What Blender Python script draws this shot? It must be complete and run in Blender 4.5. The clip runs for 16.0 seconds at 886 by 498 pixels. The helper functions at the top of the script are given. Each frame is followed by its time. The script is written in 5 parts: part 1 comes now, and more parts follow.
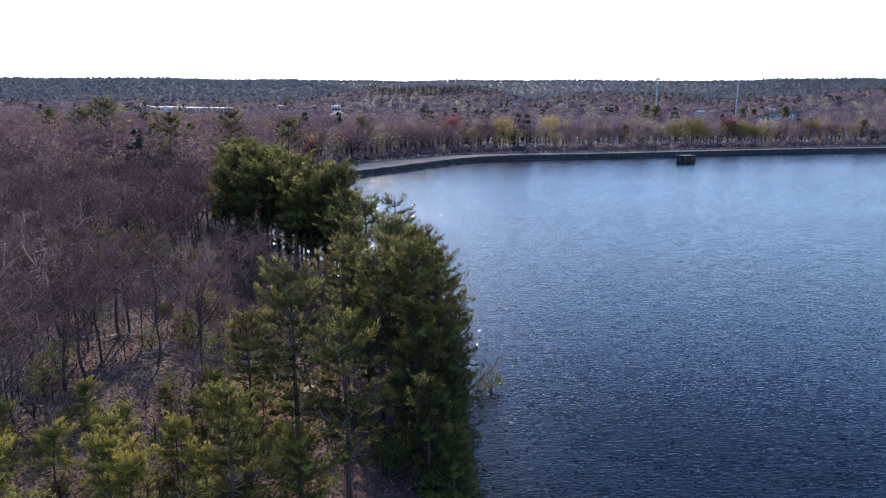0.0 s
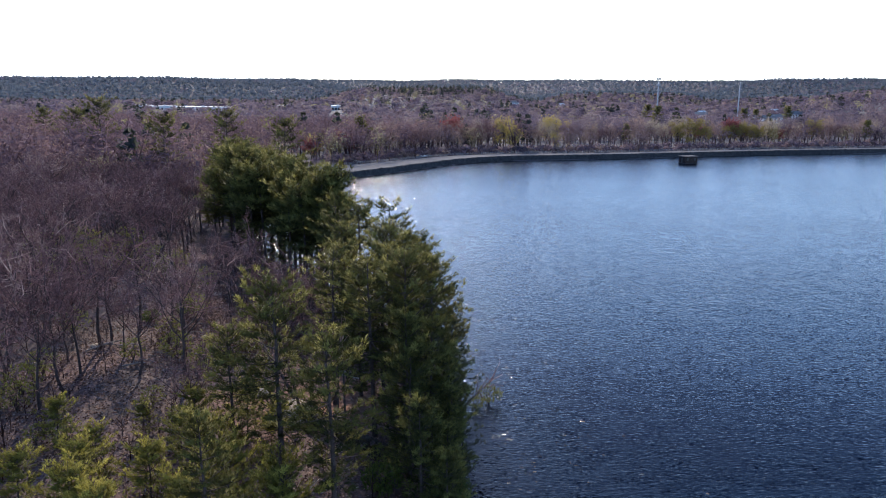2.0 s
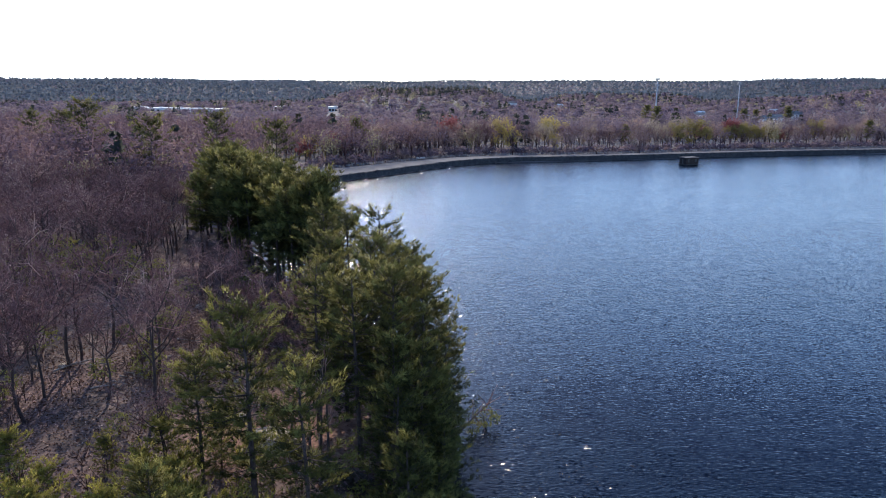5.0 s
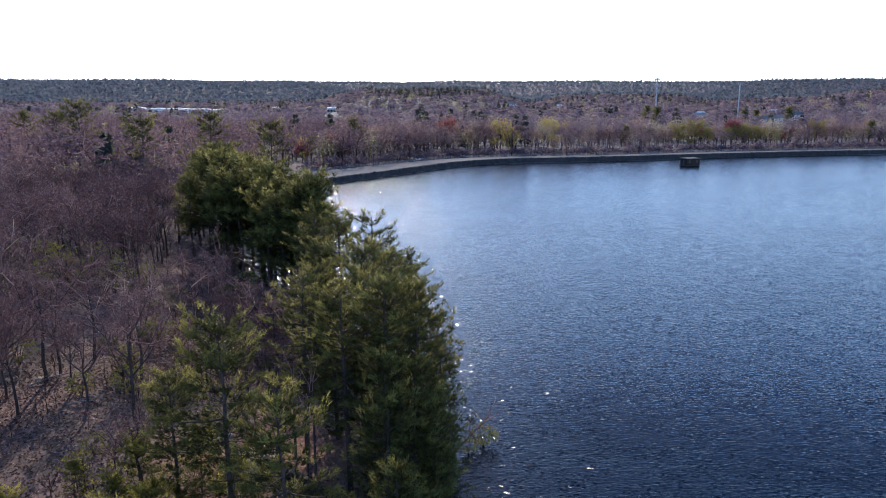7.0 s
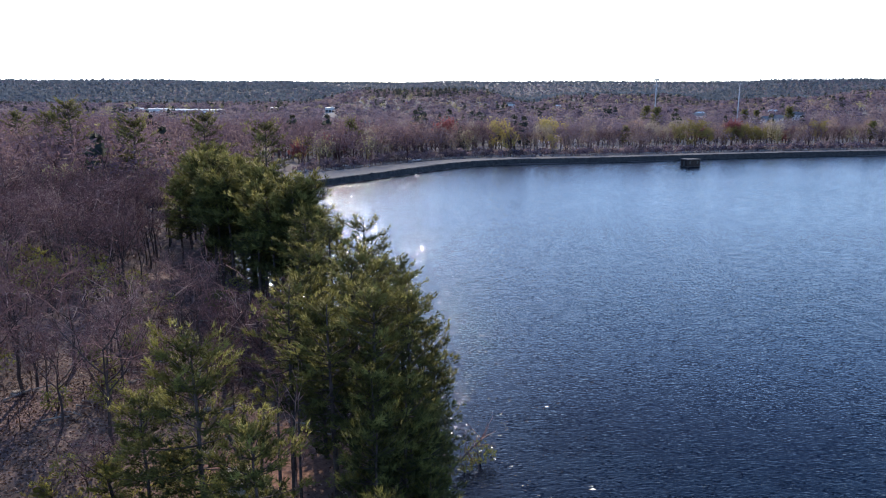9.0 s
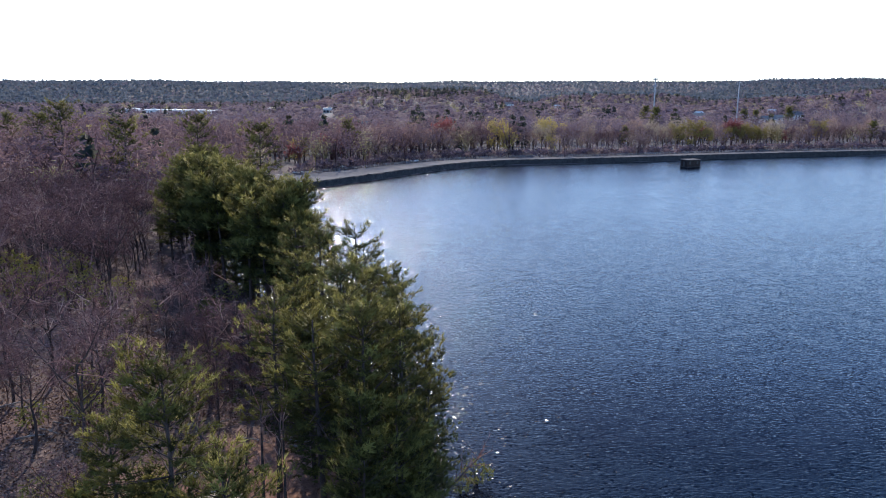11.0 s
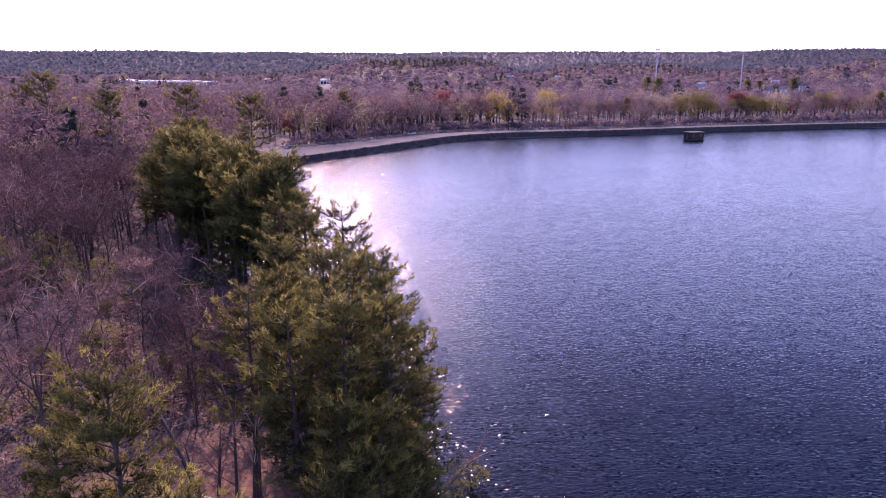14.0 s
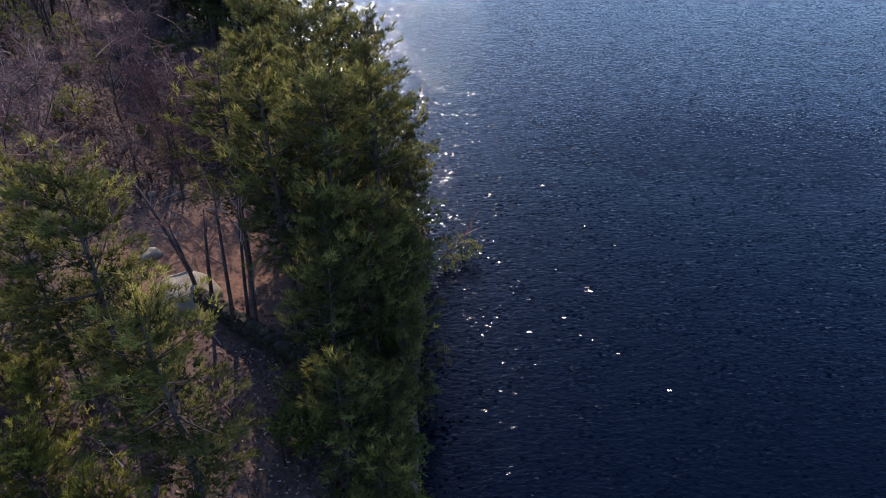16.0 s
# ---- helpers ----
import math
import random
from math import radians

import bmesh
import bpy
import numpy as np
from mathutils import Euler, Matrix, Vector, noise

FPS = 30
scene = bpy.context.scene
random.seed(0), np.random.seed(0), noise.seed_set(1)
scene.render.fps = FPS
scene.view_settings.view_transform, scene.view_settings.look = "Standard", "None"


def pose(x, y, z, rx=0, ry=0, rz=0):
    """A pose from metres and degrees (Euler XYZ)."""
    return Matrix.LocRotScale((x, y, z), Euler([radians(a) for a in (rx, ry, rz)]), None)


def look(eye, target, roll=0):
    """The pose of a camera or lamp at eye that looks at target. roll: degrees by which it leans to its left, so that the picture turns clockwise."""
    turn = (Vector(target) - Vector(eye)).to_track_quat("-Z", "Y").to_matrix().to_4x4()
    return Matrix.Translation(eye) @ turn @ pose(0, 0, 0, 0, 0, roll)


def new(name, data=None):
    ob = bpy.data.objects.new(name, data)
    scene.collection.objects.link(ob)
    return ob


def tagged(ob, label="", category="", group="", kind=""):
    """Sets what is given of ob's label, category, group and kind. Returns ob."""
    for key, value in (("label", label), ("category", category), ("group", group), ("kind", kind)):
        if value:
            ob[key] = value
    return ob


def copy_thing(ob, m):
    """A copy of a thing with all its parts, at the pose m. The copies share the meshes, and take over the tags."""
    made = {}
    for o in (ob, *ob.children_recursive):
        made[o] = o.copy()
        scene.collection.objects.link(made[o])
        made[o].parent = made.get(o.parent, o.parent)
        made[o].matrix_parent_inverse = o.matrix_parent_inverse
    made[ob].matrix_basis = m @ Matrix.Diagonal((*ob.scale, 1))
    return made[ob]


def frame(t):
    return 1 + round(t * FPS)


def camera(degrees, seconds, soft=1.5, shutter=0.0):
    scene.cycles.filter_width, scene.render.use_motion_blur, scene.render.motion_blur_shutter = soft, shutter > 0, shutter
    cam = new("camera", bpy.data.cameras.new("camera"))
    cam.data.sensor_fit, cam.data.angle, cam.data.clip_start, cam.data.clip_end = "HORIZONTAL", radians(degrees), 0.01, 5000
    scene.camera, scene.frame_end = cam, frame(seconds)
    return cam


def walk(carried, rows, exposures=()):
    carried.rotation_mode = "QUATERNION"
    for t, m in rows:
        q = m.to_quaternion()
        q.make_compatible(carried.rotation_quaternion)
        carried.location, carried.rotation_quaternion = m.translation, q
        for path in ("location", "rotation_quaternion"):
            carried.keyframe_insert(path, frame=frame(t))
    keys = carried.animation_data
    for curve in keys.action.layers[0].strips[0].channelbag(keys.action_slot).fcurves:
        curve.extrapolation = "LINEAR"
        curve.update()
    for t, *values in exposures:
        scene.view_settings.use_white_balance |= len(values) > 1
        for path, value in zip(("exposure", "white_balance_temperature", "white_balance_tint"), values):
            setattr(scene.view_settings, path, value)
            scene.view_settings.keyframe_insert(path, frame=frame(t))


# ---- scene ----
cam = camera(64.1, 16.0, soft=0.95)
PATH = [
    (0, (-1.637, 0.501, 34.964), (-1.644, 2.454, 34.533), 0.1),
    (0.5, (-1.477, 1.495, 34.962), (-1.485, 3.448, 34.53), 0.2),
    (1, (-1.334, 2.493, 34.959), (-1.342, 4.445, 34.527), 0.2),
    (1.5, (-1.215, 3.494, 34.955), (-1.223, 5.446, 34.523), 0.2),
    (2, (-1.109, 4.503, 34.952), (-1.117, 6.456, 34.52), 0.2),
    (2.5, (-1.009, 5.523, 34.949), (-1.016, 7.476, 34.519), 0.2),
    (3, (-0.921, 6.545, 34.945), (-0.929, 8.498, 34.514), 0.1),
    (3.5, (-0.839, 7.562, 34.94), (-0.845, 9.515, 34.51), 0.1),
    (4, (-0.75, 8.566, 34.933), (-0.755, 10.519, 34.503), 0.1),
    (6.5, (-0.189, 13.503, 34.85), (-0.191, 15.456, 34.422), -0.0),
    (7, (-0.099, 14.463, 34.838), (-0.101, 16.417, 34.41), -0.0),
    (7.5, (-0.017, 15.404, 34.825), (-0.018, 17.357, 34.397), -0.0),
    (8, (0.075, 16.326, 34.813), (0.074, 18.279, 34.385), -0.1),
    (8.5, (0.195, 17.233, 34.806), (0.195, 19.186, 34.378), -0.1),
    (9, (0.324, 18.121, 34.807), (0.325, 20.075, 34.38), -0.0),
    (11.5, (0.811, 22.475, 34.877), (0.816, 24.429, 34.45), -0.1),
    (12, (0.9, 23.365, 34.872), (0.905, 25.319, 34.445), -0.1),
    (12.5, (0.993, 24.265, 34.856), (0.997, 26.219, 34.428), -0.1),
    (13, (1.087, 25.175, 34.832), (1.093, 27.128, 34.402), -0.0),
    (13.5, (1.218, 26.101, 34.813), (1.224, 28.054, 34.383), -0.1),
    (14, (1.365, 27.047, 34.795), (1.371, 28.983, 34.292), -0.1),
    (14.5, (1.498, 28.014, 34.783), (1.506, 29.9, 34.116), -0.1),
    (15, (1.615, 28.998, 34.776), (1.624, 30.818, 33.946), -0.0),
    (15.5, (1.717, 29.98, 34.769), (1.728, 31.721, 33.785), -0.2),
    (16, (1.816, 30.964, 34.764), (1.828, 32.616, 33.638), -0.1),
]
walk(cam, [(t, look(eye, target, roll)) for t, eye, target, roll in PATH],
     [(0, 0.38, 5420, 15), (13.7, 0.38, 5420, 15), (13.9, 0.50, 5700, 34), (14.0, 0.66, 6100, 66), (14.1, 0.58, 6050, 58), (14.2, 0.40, 5700, 26), (14.3, 0.24, 5700, 16), (14.6, 0.24, 5700, 16), (15.2, 0.30, 5560, 16), (16, 0.29, 5500, 16)])

# ---- sky, sun and exposure ----
SUN_AZ, SUN_EL = -12.8, 31.0          # degrees from the way ahead (+ to the right), and above the horizon
world = bpy.data.worlds.new("sky")
scene.world = world
world.use_nodes = True
wn, wl = world.node_tree.nodes, world.node_tree.links
sky = wn.new("ShaderNodeTexSky")
sky.sky_type, sky.sun_disc = "NISHITA", False
sky.sun_elevation, sky.sun_rotation = radians(SUN_EL), radians(SUN_AZ)
sky.air_density, sky.dust_density, sky.ozone_density = 1.0, 0.35, 3.0
wn["Background"].inputs["Strength"].default_value = 0.205
# thin broken cloud over the whole sky
wtc = wn.new("ShaderNodeTexCoord")
wmap = wn.new("ShaderNodeMapping"); wmap.inputs["Scale"].default_value = (1.3, 1.3, 8.0)
wnoise = wn.new("ShaderNodeTexNoise")
wnoise.inputs["Scale"].default_value, wnoise.inputs["Detail"].default_value, wnoise.inputs["Roughness"].default_value = 2.2, 7.0, 0.6
wramp = wn.new("ShaderNodeValToRGB")
wramp.color_ramp.elements[0].position, wramp.color_ramp.elements[1].position = 0.42, 0.64
wmixf = wn.new("ShaderNodeMath"); wmixf.operation = "MULTIPLY"; wmixf.inputs[1].default_value = 0.8
wmix = wn.new("ShaderNodeMixRGB"); wpale = wn.new("ShaderNodeHueSaturation"); wpale.inputs["Saturation"].default_value, wpale.inputs["Value"].default_value = 0.35, 1.75
wl.new(wtc.outputs["Generated"], wmap.inputs["Vector"]); wl.new(wmap.outputs["Vector"], wnoise.inputs["Vector"])
wl.new(wnoise.outputs["Fac"], wramp.inputs["Fac"]); wl.new(wramp.outputs["Color"], wmixf.inputs[0])
wsep, wlow, wdeck = wn.new("ShaderNodeSeparateXYZ"), wn.new("ShaderNodeMapRange"), wn.new("ShaderNodeMath")      # the deck thickens towards the horizon
wlow.inputs["From Min"].default_value, wlow.inputs["From Max"].default_value = 0.24, 0.03; wdeck.operation = "MULTIPLY"
wl.new(wtc.outputs["Generated"], wsep.inputs[0]); wl.new(wsep.outputs["Z"], wlow.inputs["Value"]); wl.new(sky.outputs["Color"], wpale.inputs["Color"]); wl.new(wpale.outputs["Color"], wmix.inputs[2]); wl.new(wmixf.outputs[0], wdeck.inputs[0]); wl.new(wlow.outputs["Result"], wdeck.inputs[1])
wl.new(wdeck.outputs[0], wmix.inputs[0]); wl.new(sky.outputs["Color"], wmix.inputs[1])
wl.new(wmix.outputs["Color"], wn["Background"].inputs["Color"])
sun = new("sun", bpy.data.lights.new("sun", "SUN"))
sun.data.energy, sun.data.angle, sun.data.color = 5.0, radians(0.53), (1.0, 0.81, 0.56)
_a, _e = radians(SUN_AZ), radians(SUN_EL)
sun.matrix_world = look((0, 0, 0), (-math.sin(_a) * math.cos(_e), -math.cos(_a) * math.cos(_e), -math.sin(_e)))

# ---- materials ----
def material(name, rough=0.8, metal=0.0):
    m = bpy.data.materials.new(name); m.use_nodes = True
    b = m.node_tree.nodes["Principled BSDF"]
    b.inputs["Roughness"].default_value, b.inputs["Metallic"].default_value = rough, metal
    return m, m.node_tree.nodes, m.node_tree.links, b


def ramp(nodes, stops):
    r = nodes.new("ShaderNodeValToRGB"); e = r.color_ramp.elements
    while len(e) < len(stops): e.new(0.5)
    for k, (p, c) in zip(e, stops): k.position, k.color = p, (*c, 1)
    return r


def noise_tex(nodes, links, scale, detail=4.0, rough=0.55, coord="Object", stretch=None, dist=0.0):
    tc = nodes.new("ShaderNodeTexCoord"); n = nodes.new("ShaderNodeTexNoise")
    n.inputs["Scale"].default_value, n.inputs["Detail"].default_value, n.inputs["Roughness"].default_value = scale, detail, rough
    n.inputs["Distortion"].default_value = dist
    if stretch:
        mp = nodes.new("ShaderNodeMapping"); mp.inputs["Rotation"].default_value = (0, 0, stretch[3]); mp.inputs["Scale"].default_value = stretch[:3]
        links.new(tc.outputs[coord], mp.inputs["Vector"]); links.new(mp.outputs["Vector"], n.inputs["Vector"])
    else:
        links.new(tc.outputs[coord], n.inputs["Vector"])
    return n


def mottled(name, dark, light, scale=3.0, fine=20.0, rough=0.85, bump=0.3, dist=0.05, stops=None, metal=0.0):
    """A surface of two tones with a coarse and a fine variation and fine relief."""
    m, n, l, b = material(name, rough, metal)
    b.inputs["Specular IOR Level"].default_value = 0.5 if rough < 0.7 else 0.15
    a, f = noise_tex(n, l, scale, 5), noise_tex(n, l, fine, 3)
    mix = n.new("ShaderNodeMath"); mix.operation = "MULTIPLY_ADD"; mix.inputs[1].default_value = 0.45
    half = n.new("ShaderNodeMath"); half.operation = "MULTIPLY"; half.inputs[1].default_value = 0.55
    l.new(a.outputs["Fac"], half.inputs[0]); l.new(f.outputs["Fac"], mix.inputs[0]); l.new(half.outputs[0], mix.inputs[2])
    r = ramp(n, stops or [(0.34, dark), (0.66, light)])
    l.new(mix.outputs[0], r.inputs["Fac"]); l.new(r.outputs["Color"], b.inputs["Base Color"])
    bp = n.new("ShaderNodeBump"); bp.inputs["Strength"].default_value, bp.inputs["Distance"].default_value = bump, dist
    l.new(f.outputs["Fac"], bp.inputs["Height"]); l.new(bp.outputs["Normal"], b.inputs["Normal"])
    return m


def foliage(name, stops, rough=0.6, glow=0.35, tint=True, var=0.6):
    """Needles, leaves or twigs: each tuft its own tone, some light passing through."""
    m, n, l, b = material(name, rough)
    b.inputs["Specular IOR Level"].default_value = 0.06
    g = n.new("ShaderNodeNewGeometry"); at = n.new("ShaderNodeAttribute"); at.attribute_name = "tint"
    oi = n.new("ShaderNodeObjectInfo")
    k = n.new("ShaderNodeMath"); k.operation = "MULTIPLY"; k.inputs[1].default_value = var
    k2 = n.new("ShaderNodeMath"); k2.operation = "MULTIPLY_ADD"; k2.inputs[1].default_value = 1 - var
    l.new(g.outputs["Random Per Island"], k.inputs[0])
    l.new(at.outputs["Fac"] if tint else oi.outputs["Random"], k2.inputs[0]); l.new(k.outputs[0], k2.inputs[2])
    r = ramp(n, stops); l.new(k2.outputs[0], r.inputs["Fac"]); l.new(r.outputs["Color"], b.inputs["Base Color"])
    if glow:
        t = n.new("ShaderNodeBsdfTranslucent"); mx = n.new("ShaderNodeMixShader"); mx.inputs[0].default_value = glow
        l.new(r.outputs["Color"], t.inputs["Color"]); l.new(b.outputs[0], mx.inputs[1]); l.new(t.outputs[0], mx.inputs[2])
        l.new(mx.outputs[0], n["Material Output"].inputs["Surface"])
    return m


# ramps run from shaded inner needles to sunlit tips; pine() sets the tone
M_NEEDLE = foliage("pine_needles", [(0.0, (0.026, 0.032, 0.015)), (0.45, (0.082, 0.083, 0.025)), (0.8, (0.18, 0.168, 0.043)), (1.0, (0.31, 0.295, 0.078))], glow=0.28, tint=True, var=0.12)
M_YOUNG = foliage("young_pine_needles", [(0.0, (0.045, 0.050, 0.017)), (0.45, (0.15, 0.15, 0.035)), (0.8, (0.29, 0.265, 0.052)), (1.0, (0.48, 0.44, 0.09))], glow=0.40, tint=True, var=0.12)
M_BARK = mottled("bark", (0.034, 0.026, 0.025), (0.11, 0.084, 0.074), 2.0, 14.0, 0.95, 0.6, 0.04)
M_TWIG = foliage("bare_twigs", [(0.0, (0.064, 0.035, 0.035)), (0.40, (0.155, 0.083, 0.077)), (0.72, (0.31, 0.177, 0.145)), (1.0, (0.62, 0.45, 0.34))], 0.85, 0.0, tint=False, var=0.55)
M_SHRUB = foliage("shrub_leaves", [(0.0, (0.05, 0.075, 0.02)), (0.6, (0.13, 0.15, 0.035)), (1.0, (0.22, 0.21, 0.05))], tint=False, var=0.7)
M_BUD = foliage("yellow_green_buds", [(0.0, (0.16, 0.16, 0.04)), (1.0, (0.36, 0.33, 0.09))], tint=False, var=0.7)
M_FARBARE = foliage("far_bare_twigs", [(0.0, (0.10, 0.07, 0.09)), (0.4, (0.155, 0.105, 0.125)), (0.75, (0.23, 0.15, 0.15)), (1.0, (0.38, 0.27, 0.22))], 0.9, 0.4, var=0.35)
M_FARBUD = foliage("far_budding_leaves", [(0.0, (0.22, 0.175, 0.135)), (0.4, (0.29, 0.25, 0.15)), (0.85, (0.44, 0.40, 0.20)), (0.93, (0.28, 0.13, 0.12)), (1.0, (0.30, 0.14, 0.12))], 0.8, 0.4, var=0.12)
M_FARPINE = foliage("far_evergreens", [(0.0, (0.036, 0.043, 0.042)), (0.6, (0.055, 0.062, 0.052)), (1.0, (0.095, 0.095, 0.06))], 0.8, 0.35, var=0.3)

# bare twigs from the dam outward, greyed and blued to stand for haze
M_HAZETOWN = foliage("distant_bare_twigs", [(0.0, (0.105, 0.087, 0.12)), (0.3, (0.165, 0.13, 0.165)), (0.6, (0.20, 0.152, 0.175)), (0.85, (0.25, 0.19, 0.195)), (1.0, (0.33, 0.27, 0.235))], 0.9, 0.5, var=0.08)
# distance haze put into the hill colours: paler and bluer than nearer trees
M_HAZEPINE = foliage("hill_evergreens", [(0.0, (0.105, 0.13, 0.162)), (0.6, (0.135, 0.16, 0.187)), (1.0, (0.17, 0.19, 0.202))], 0.85, 0.5, var=0.12)
M_HAZEBARE = foliage("hill_bare_twigs", [(0.0, (0.145, 0.14, 0.185)), (0.6, (0.175, 0.162, 0.20)), (1.0, (0.215, 0.19, 0.21))], 0.9, 0.5, var=0.12)
M_BRUSH = foliage("leafless_brush", [(0.0, (0.06, 0.040, 0.041)), (0.6, (0.115, 0.076, 0.073)), (1.0, (0.20, 0.14, 0.12))], 0.9, 0.2, var=0.4)
M_YELLOW = foliage("willow_buds", [(0.0, (0.36, 0.27, 0.08)), (1.0, (0.58, 0.46, 0.15))], tint=False, var=0.6)
M_OLIVE = foliage("olive_needles", [(0.0, (0.18, 0.145, 0.055)), (1.0, (0.38, 0.30, 0.10))], tint=False, var=0.6)
M_RED = foliage("red_buds", [(0.0, (0.20, 0.07, 0.07)), (1.0, (0.38, 0.13, 0.11))], tint=False, var=0.6)
M_TAN = foliage("tan_twig_ends", [(0.0, (0.30, 0.235, 0.165)), (1.0, (0.56, 0.47, 0.31))], tint=False, var=0.6)
M_PLUM = foliage("plum_twig_ends", [(0.0, (0.18, 0.125, 0.15)), (1.0, (0.34, 0.235, 0.235))], tint=False, var=0.6)
M_PINK = foliage("pinkish_buds", [(0.0, (0.26, 0.175, 0.15)), (1.0, (0.48, 0.34, 0.25))], tint=False, var=0.6)
# leaf litter and soil, with patches of moss; turns to woodland floor far off by itself
M_GROUND, _n, _l, _b = material("leaf_litter", 0.95)
_c, _f, _p = noise_tex(_n, _l, 0.09, 6, 0.6), noise_tex(_n, _l, 2.4, 8, 0.7), noise_tex(_n, _l, 0.35, 4, 0.6)
_r1 = ramp(_n, [(0.32, (0.030, 0.016, 0.013)), (0.5, (0.095, 0.051, 0.044)), (0.68, (0.27, 0.16, 0.135))])
_r2 = ramp(_n, [(0.40, (0.045, 0.029, 0.023)), (0.62, (0.14, 0.09, 0.067))])
_mx = _n.new("ShaderNodeMixRGB"); _mr = ramp(_n, [(0.42, (0, 0, 0)), (0.60, (1, 1, 1))])
_l.new(_f.outputs["Fac"], _r1.inputs["Fac"]); _l.new(_p.outputs["Fac"], _r2.inputs["Fac"]); _l.new(_c.outputs["Fac"], _mr.inputs["Fac"])
_l.new(_mr.outputs["Color"], _mx.inputs[0]); _l.new(_r1.outputs["Color"], _mx.inputs[1]); _l.new(_r2.outputs["Color"], _mx.inputs[2])
_tc = _n.new("ShaderNodeTexCoord"); _sx = _n.new("ShaderNodeSeparateXYZ"); _fr = _n.new("ShaderNodeMapRange"); _fm = _n.new("ShaderNodeMixRGB")
_fr.inputs["From Min"].default_value, _fr.inputs["From Max"].default_value = 240, 420      # wooded country beyond the reservoir: low scrub and heath
_fm.inputs[2].default_value = (0.075, 0.066, 0.068, 1)
_l.new(_tc.outputs["Object"], _sx.inputs[0]); _l.new(_sx.outputs["Y"], _fr.inputs["Value"]); _l.new(_fr.outputs["Result"], _fm.inputs[0])
_sd = _n.new("ShaderNodeVectorMath"); _sd.operation = "DISTANCE"; _sd.inputs[1].default_value = (-17.5, 78.0, 1.0)      # a trodden clearing of orange soil and pine straw
_sr = _n.new("ShaderNodeMapRange"); _sr.inputs["From Min"].default_value, _sr.inputs["From Max"].default_value = 12.0, 6.0; _sr.inputs["To Max"].default_value = 0.72
_sm = _n.new("ShaderNodeMixRGB"); _so = ramp(_n, [(0.32, (0.09, 0.040, 0.024)), (0.5, (0.205, 0.093, 0.052)), (0.68, (0.33, 0.165, 0.092))])
_l.new(_tc.outputs["Object"], _sd.inputs[0]); _l.new(_sd.outputs["Value"], _sr.inputs["Value"]); _l.new(_sr.outputs["Result"], _sm.inputs[0])
_l.new(_f.outputs["Fac"], _so.inputs["Fac"]); _l.new(_mx.outputs["Color"], _sm.inputs[1]); _l.new(_so.outputs["Color"], _sm.inputs[2])
_l.new(_sm.outputs["Color"], _fm.inputs[1]); _l.new(_fm.outputs["Color"], _b.inputs["Base Color"])
_bp = _n.new("ShaderNodeBump"); _bp.inputs["Strength"].default_value, _bp.inputs["Distance"].default_value = 0.7, 0.15
_l.new(_f.outputs["Fac"], _bp.inputs["Height"]); _l.new(_bp.outputs["Normal"], _b.inputs["Normal"])

# wind-ruffled water: short crests across the view, finer ripples on top, in gusts
M_WATER, _n, _l, _b = material("reservoir_water", 0.095)
_b.inputs["Base Color"].default_value = (0.0003, 0.0013, 0.0070, 1); _b.inputs["IOR"].default_value = 1.333; _b.inputs["Specular IOR Level"].default_value = 0.262
_w0 = noise_tex(_n, _l, 1.1, 2, 0.5, stretch=(0.40, 1.0, 1.0, -0.16), dist=0.5)
_w1 = noise_tex(_n, _l, 3.3, 3, 0.55, stretch=(0.42, 1.0, 1.0, -0.30), dist=0.4)
_w2 = noise_tex(_n, _l, 8.0, 2, 0.6, stretch=(0.7, 1.0, 1.0, -0.22), dist=0.3)
_w3 = noise_tex(_n, _l, 0.02, 4, 0.55, stretch=(0.6, 1.0, 1.0, 0.5))
_k0 = _n.new("ShaderNodeMath"); _k0.operation = "MULTIPLY_ADD"; _k0.inputs[1].default_value = 0.7
_l.new(_w0.outputs["Fac"], _k0.inputs[0]); _l.new(_w1.outputs["Fac"], _k0.inputs[2])
_w4 = noise_tex(_n, _l, 0.8, 2, 0.5, stretch=(1.0, 0.45, 1.0, -0.1), dist=0.3)
_k4 = _n.new("ShaderNodeMath"); _k4.operation = "MULTIPLY_ADD"; _k4.inputs[1].default_value = 0.5
_l.new(_w4.outputs["Fac"], _k4.inputs[0]); _l.new(_k0.outputs[0], _k4.inputs[2])
_k = _n.new("ShaderNodeMath"); _k.operation = "MULTIPLY_ADD"; _k.inputs[1].default_value = 0.25
_l.new(_w2.outputs["Fac"], _k.inputs[0]); _l.new(_k4.outputs[0], _k.inputs[2])
_mr = _n.new("ShaderNodeMapRange"); _mr.inputs["From Min"].default_value, _mr.inputs["From Max"].default_value = 0.3, 0.7
_mr.inputs["To Min"].default_value, _mr.inputs["To Max"].default_value = 0.65, 1.0
_l.new(_w3.outputs["Fac"], _mr.inputs["Value"])
_bp = _n.new("ShaderNodeBump"); _bp.inputs["Distance"].default_value = 0.060
_l.new(_mr.outputs["Result"], _bp.inputs["Strength"]); _l.new(_k.outputs[0], _bp.inputs["Height"])
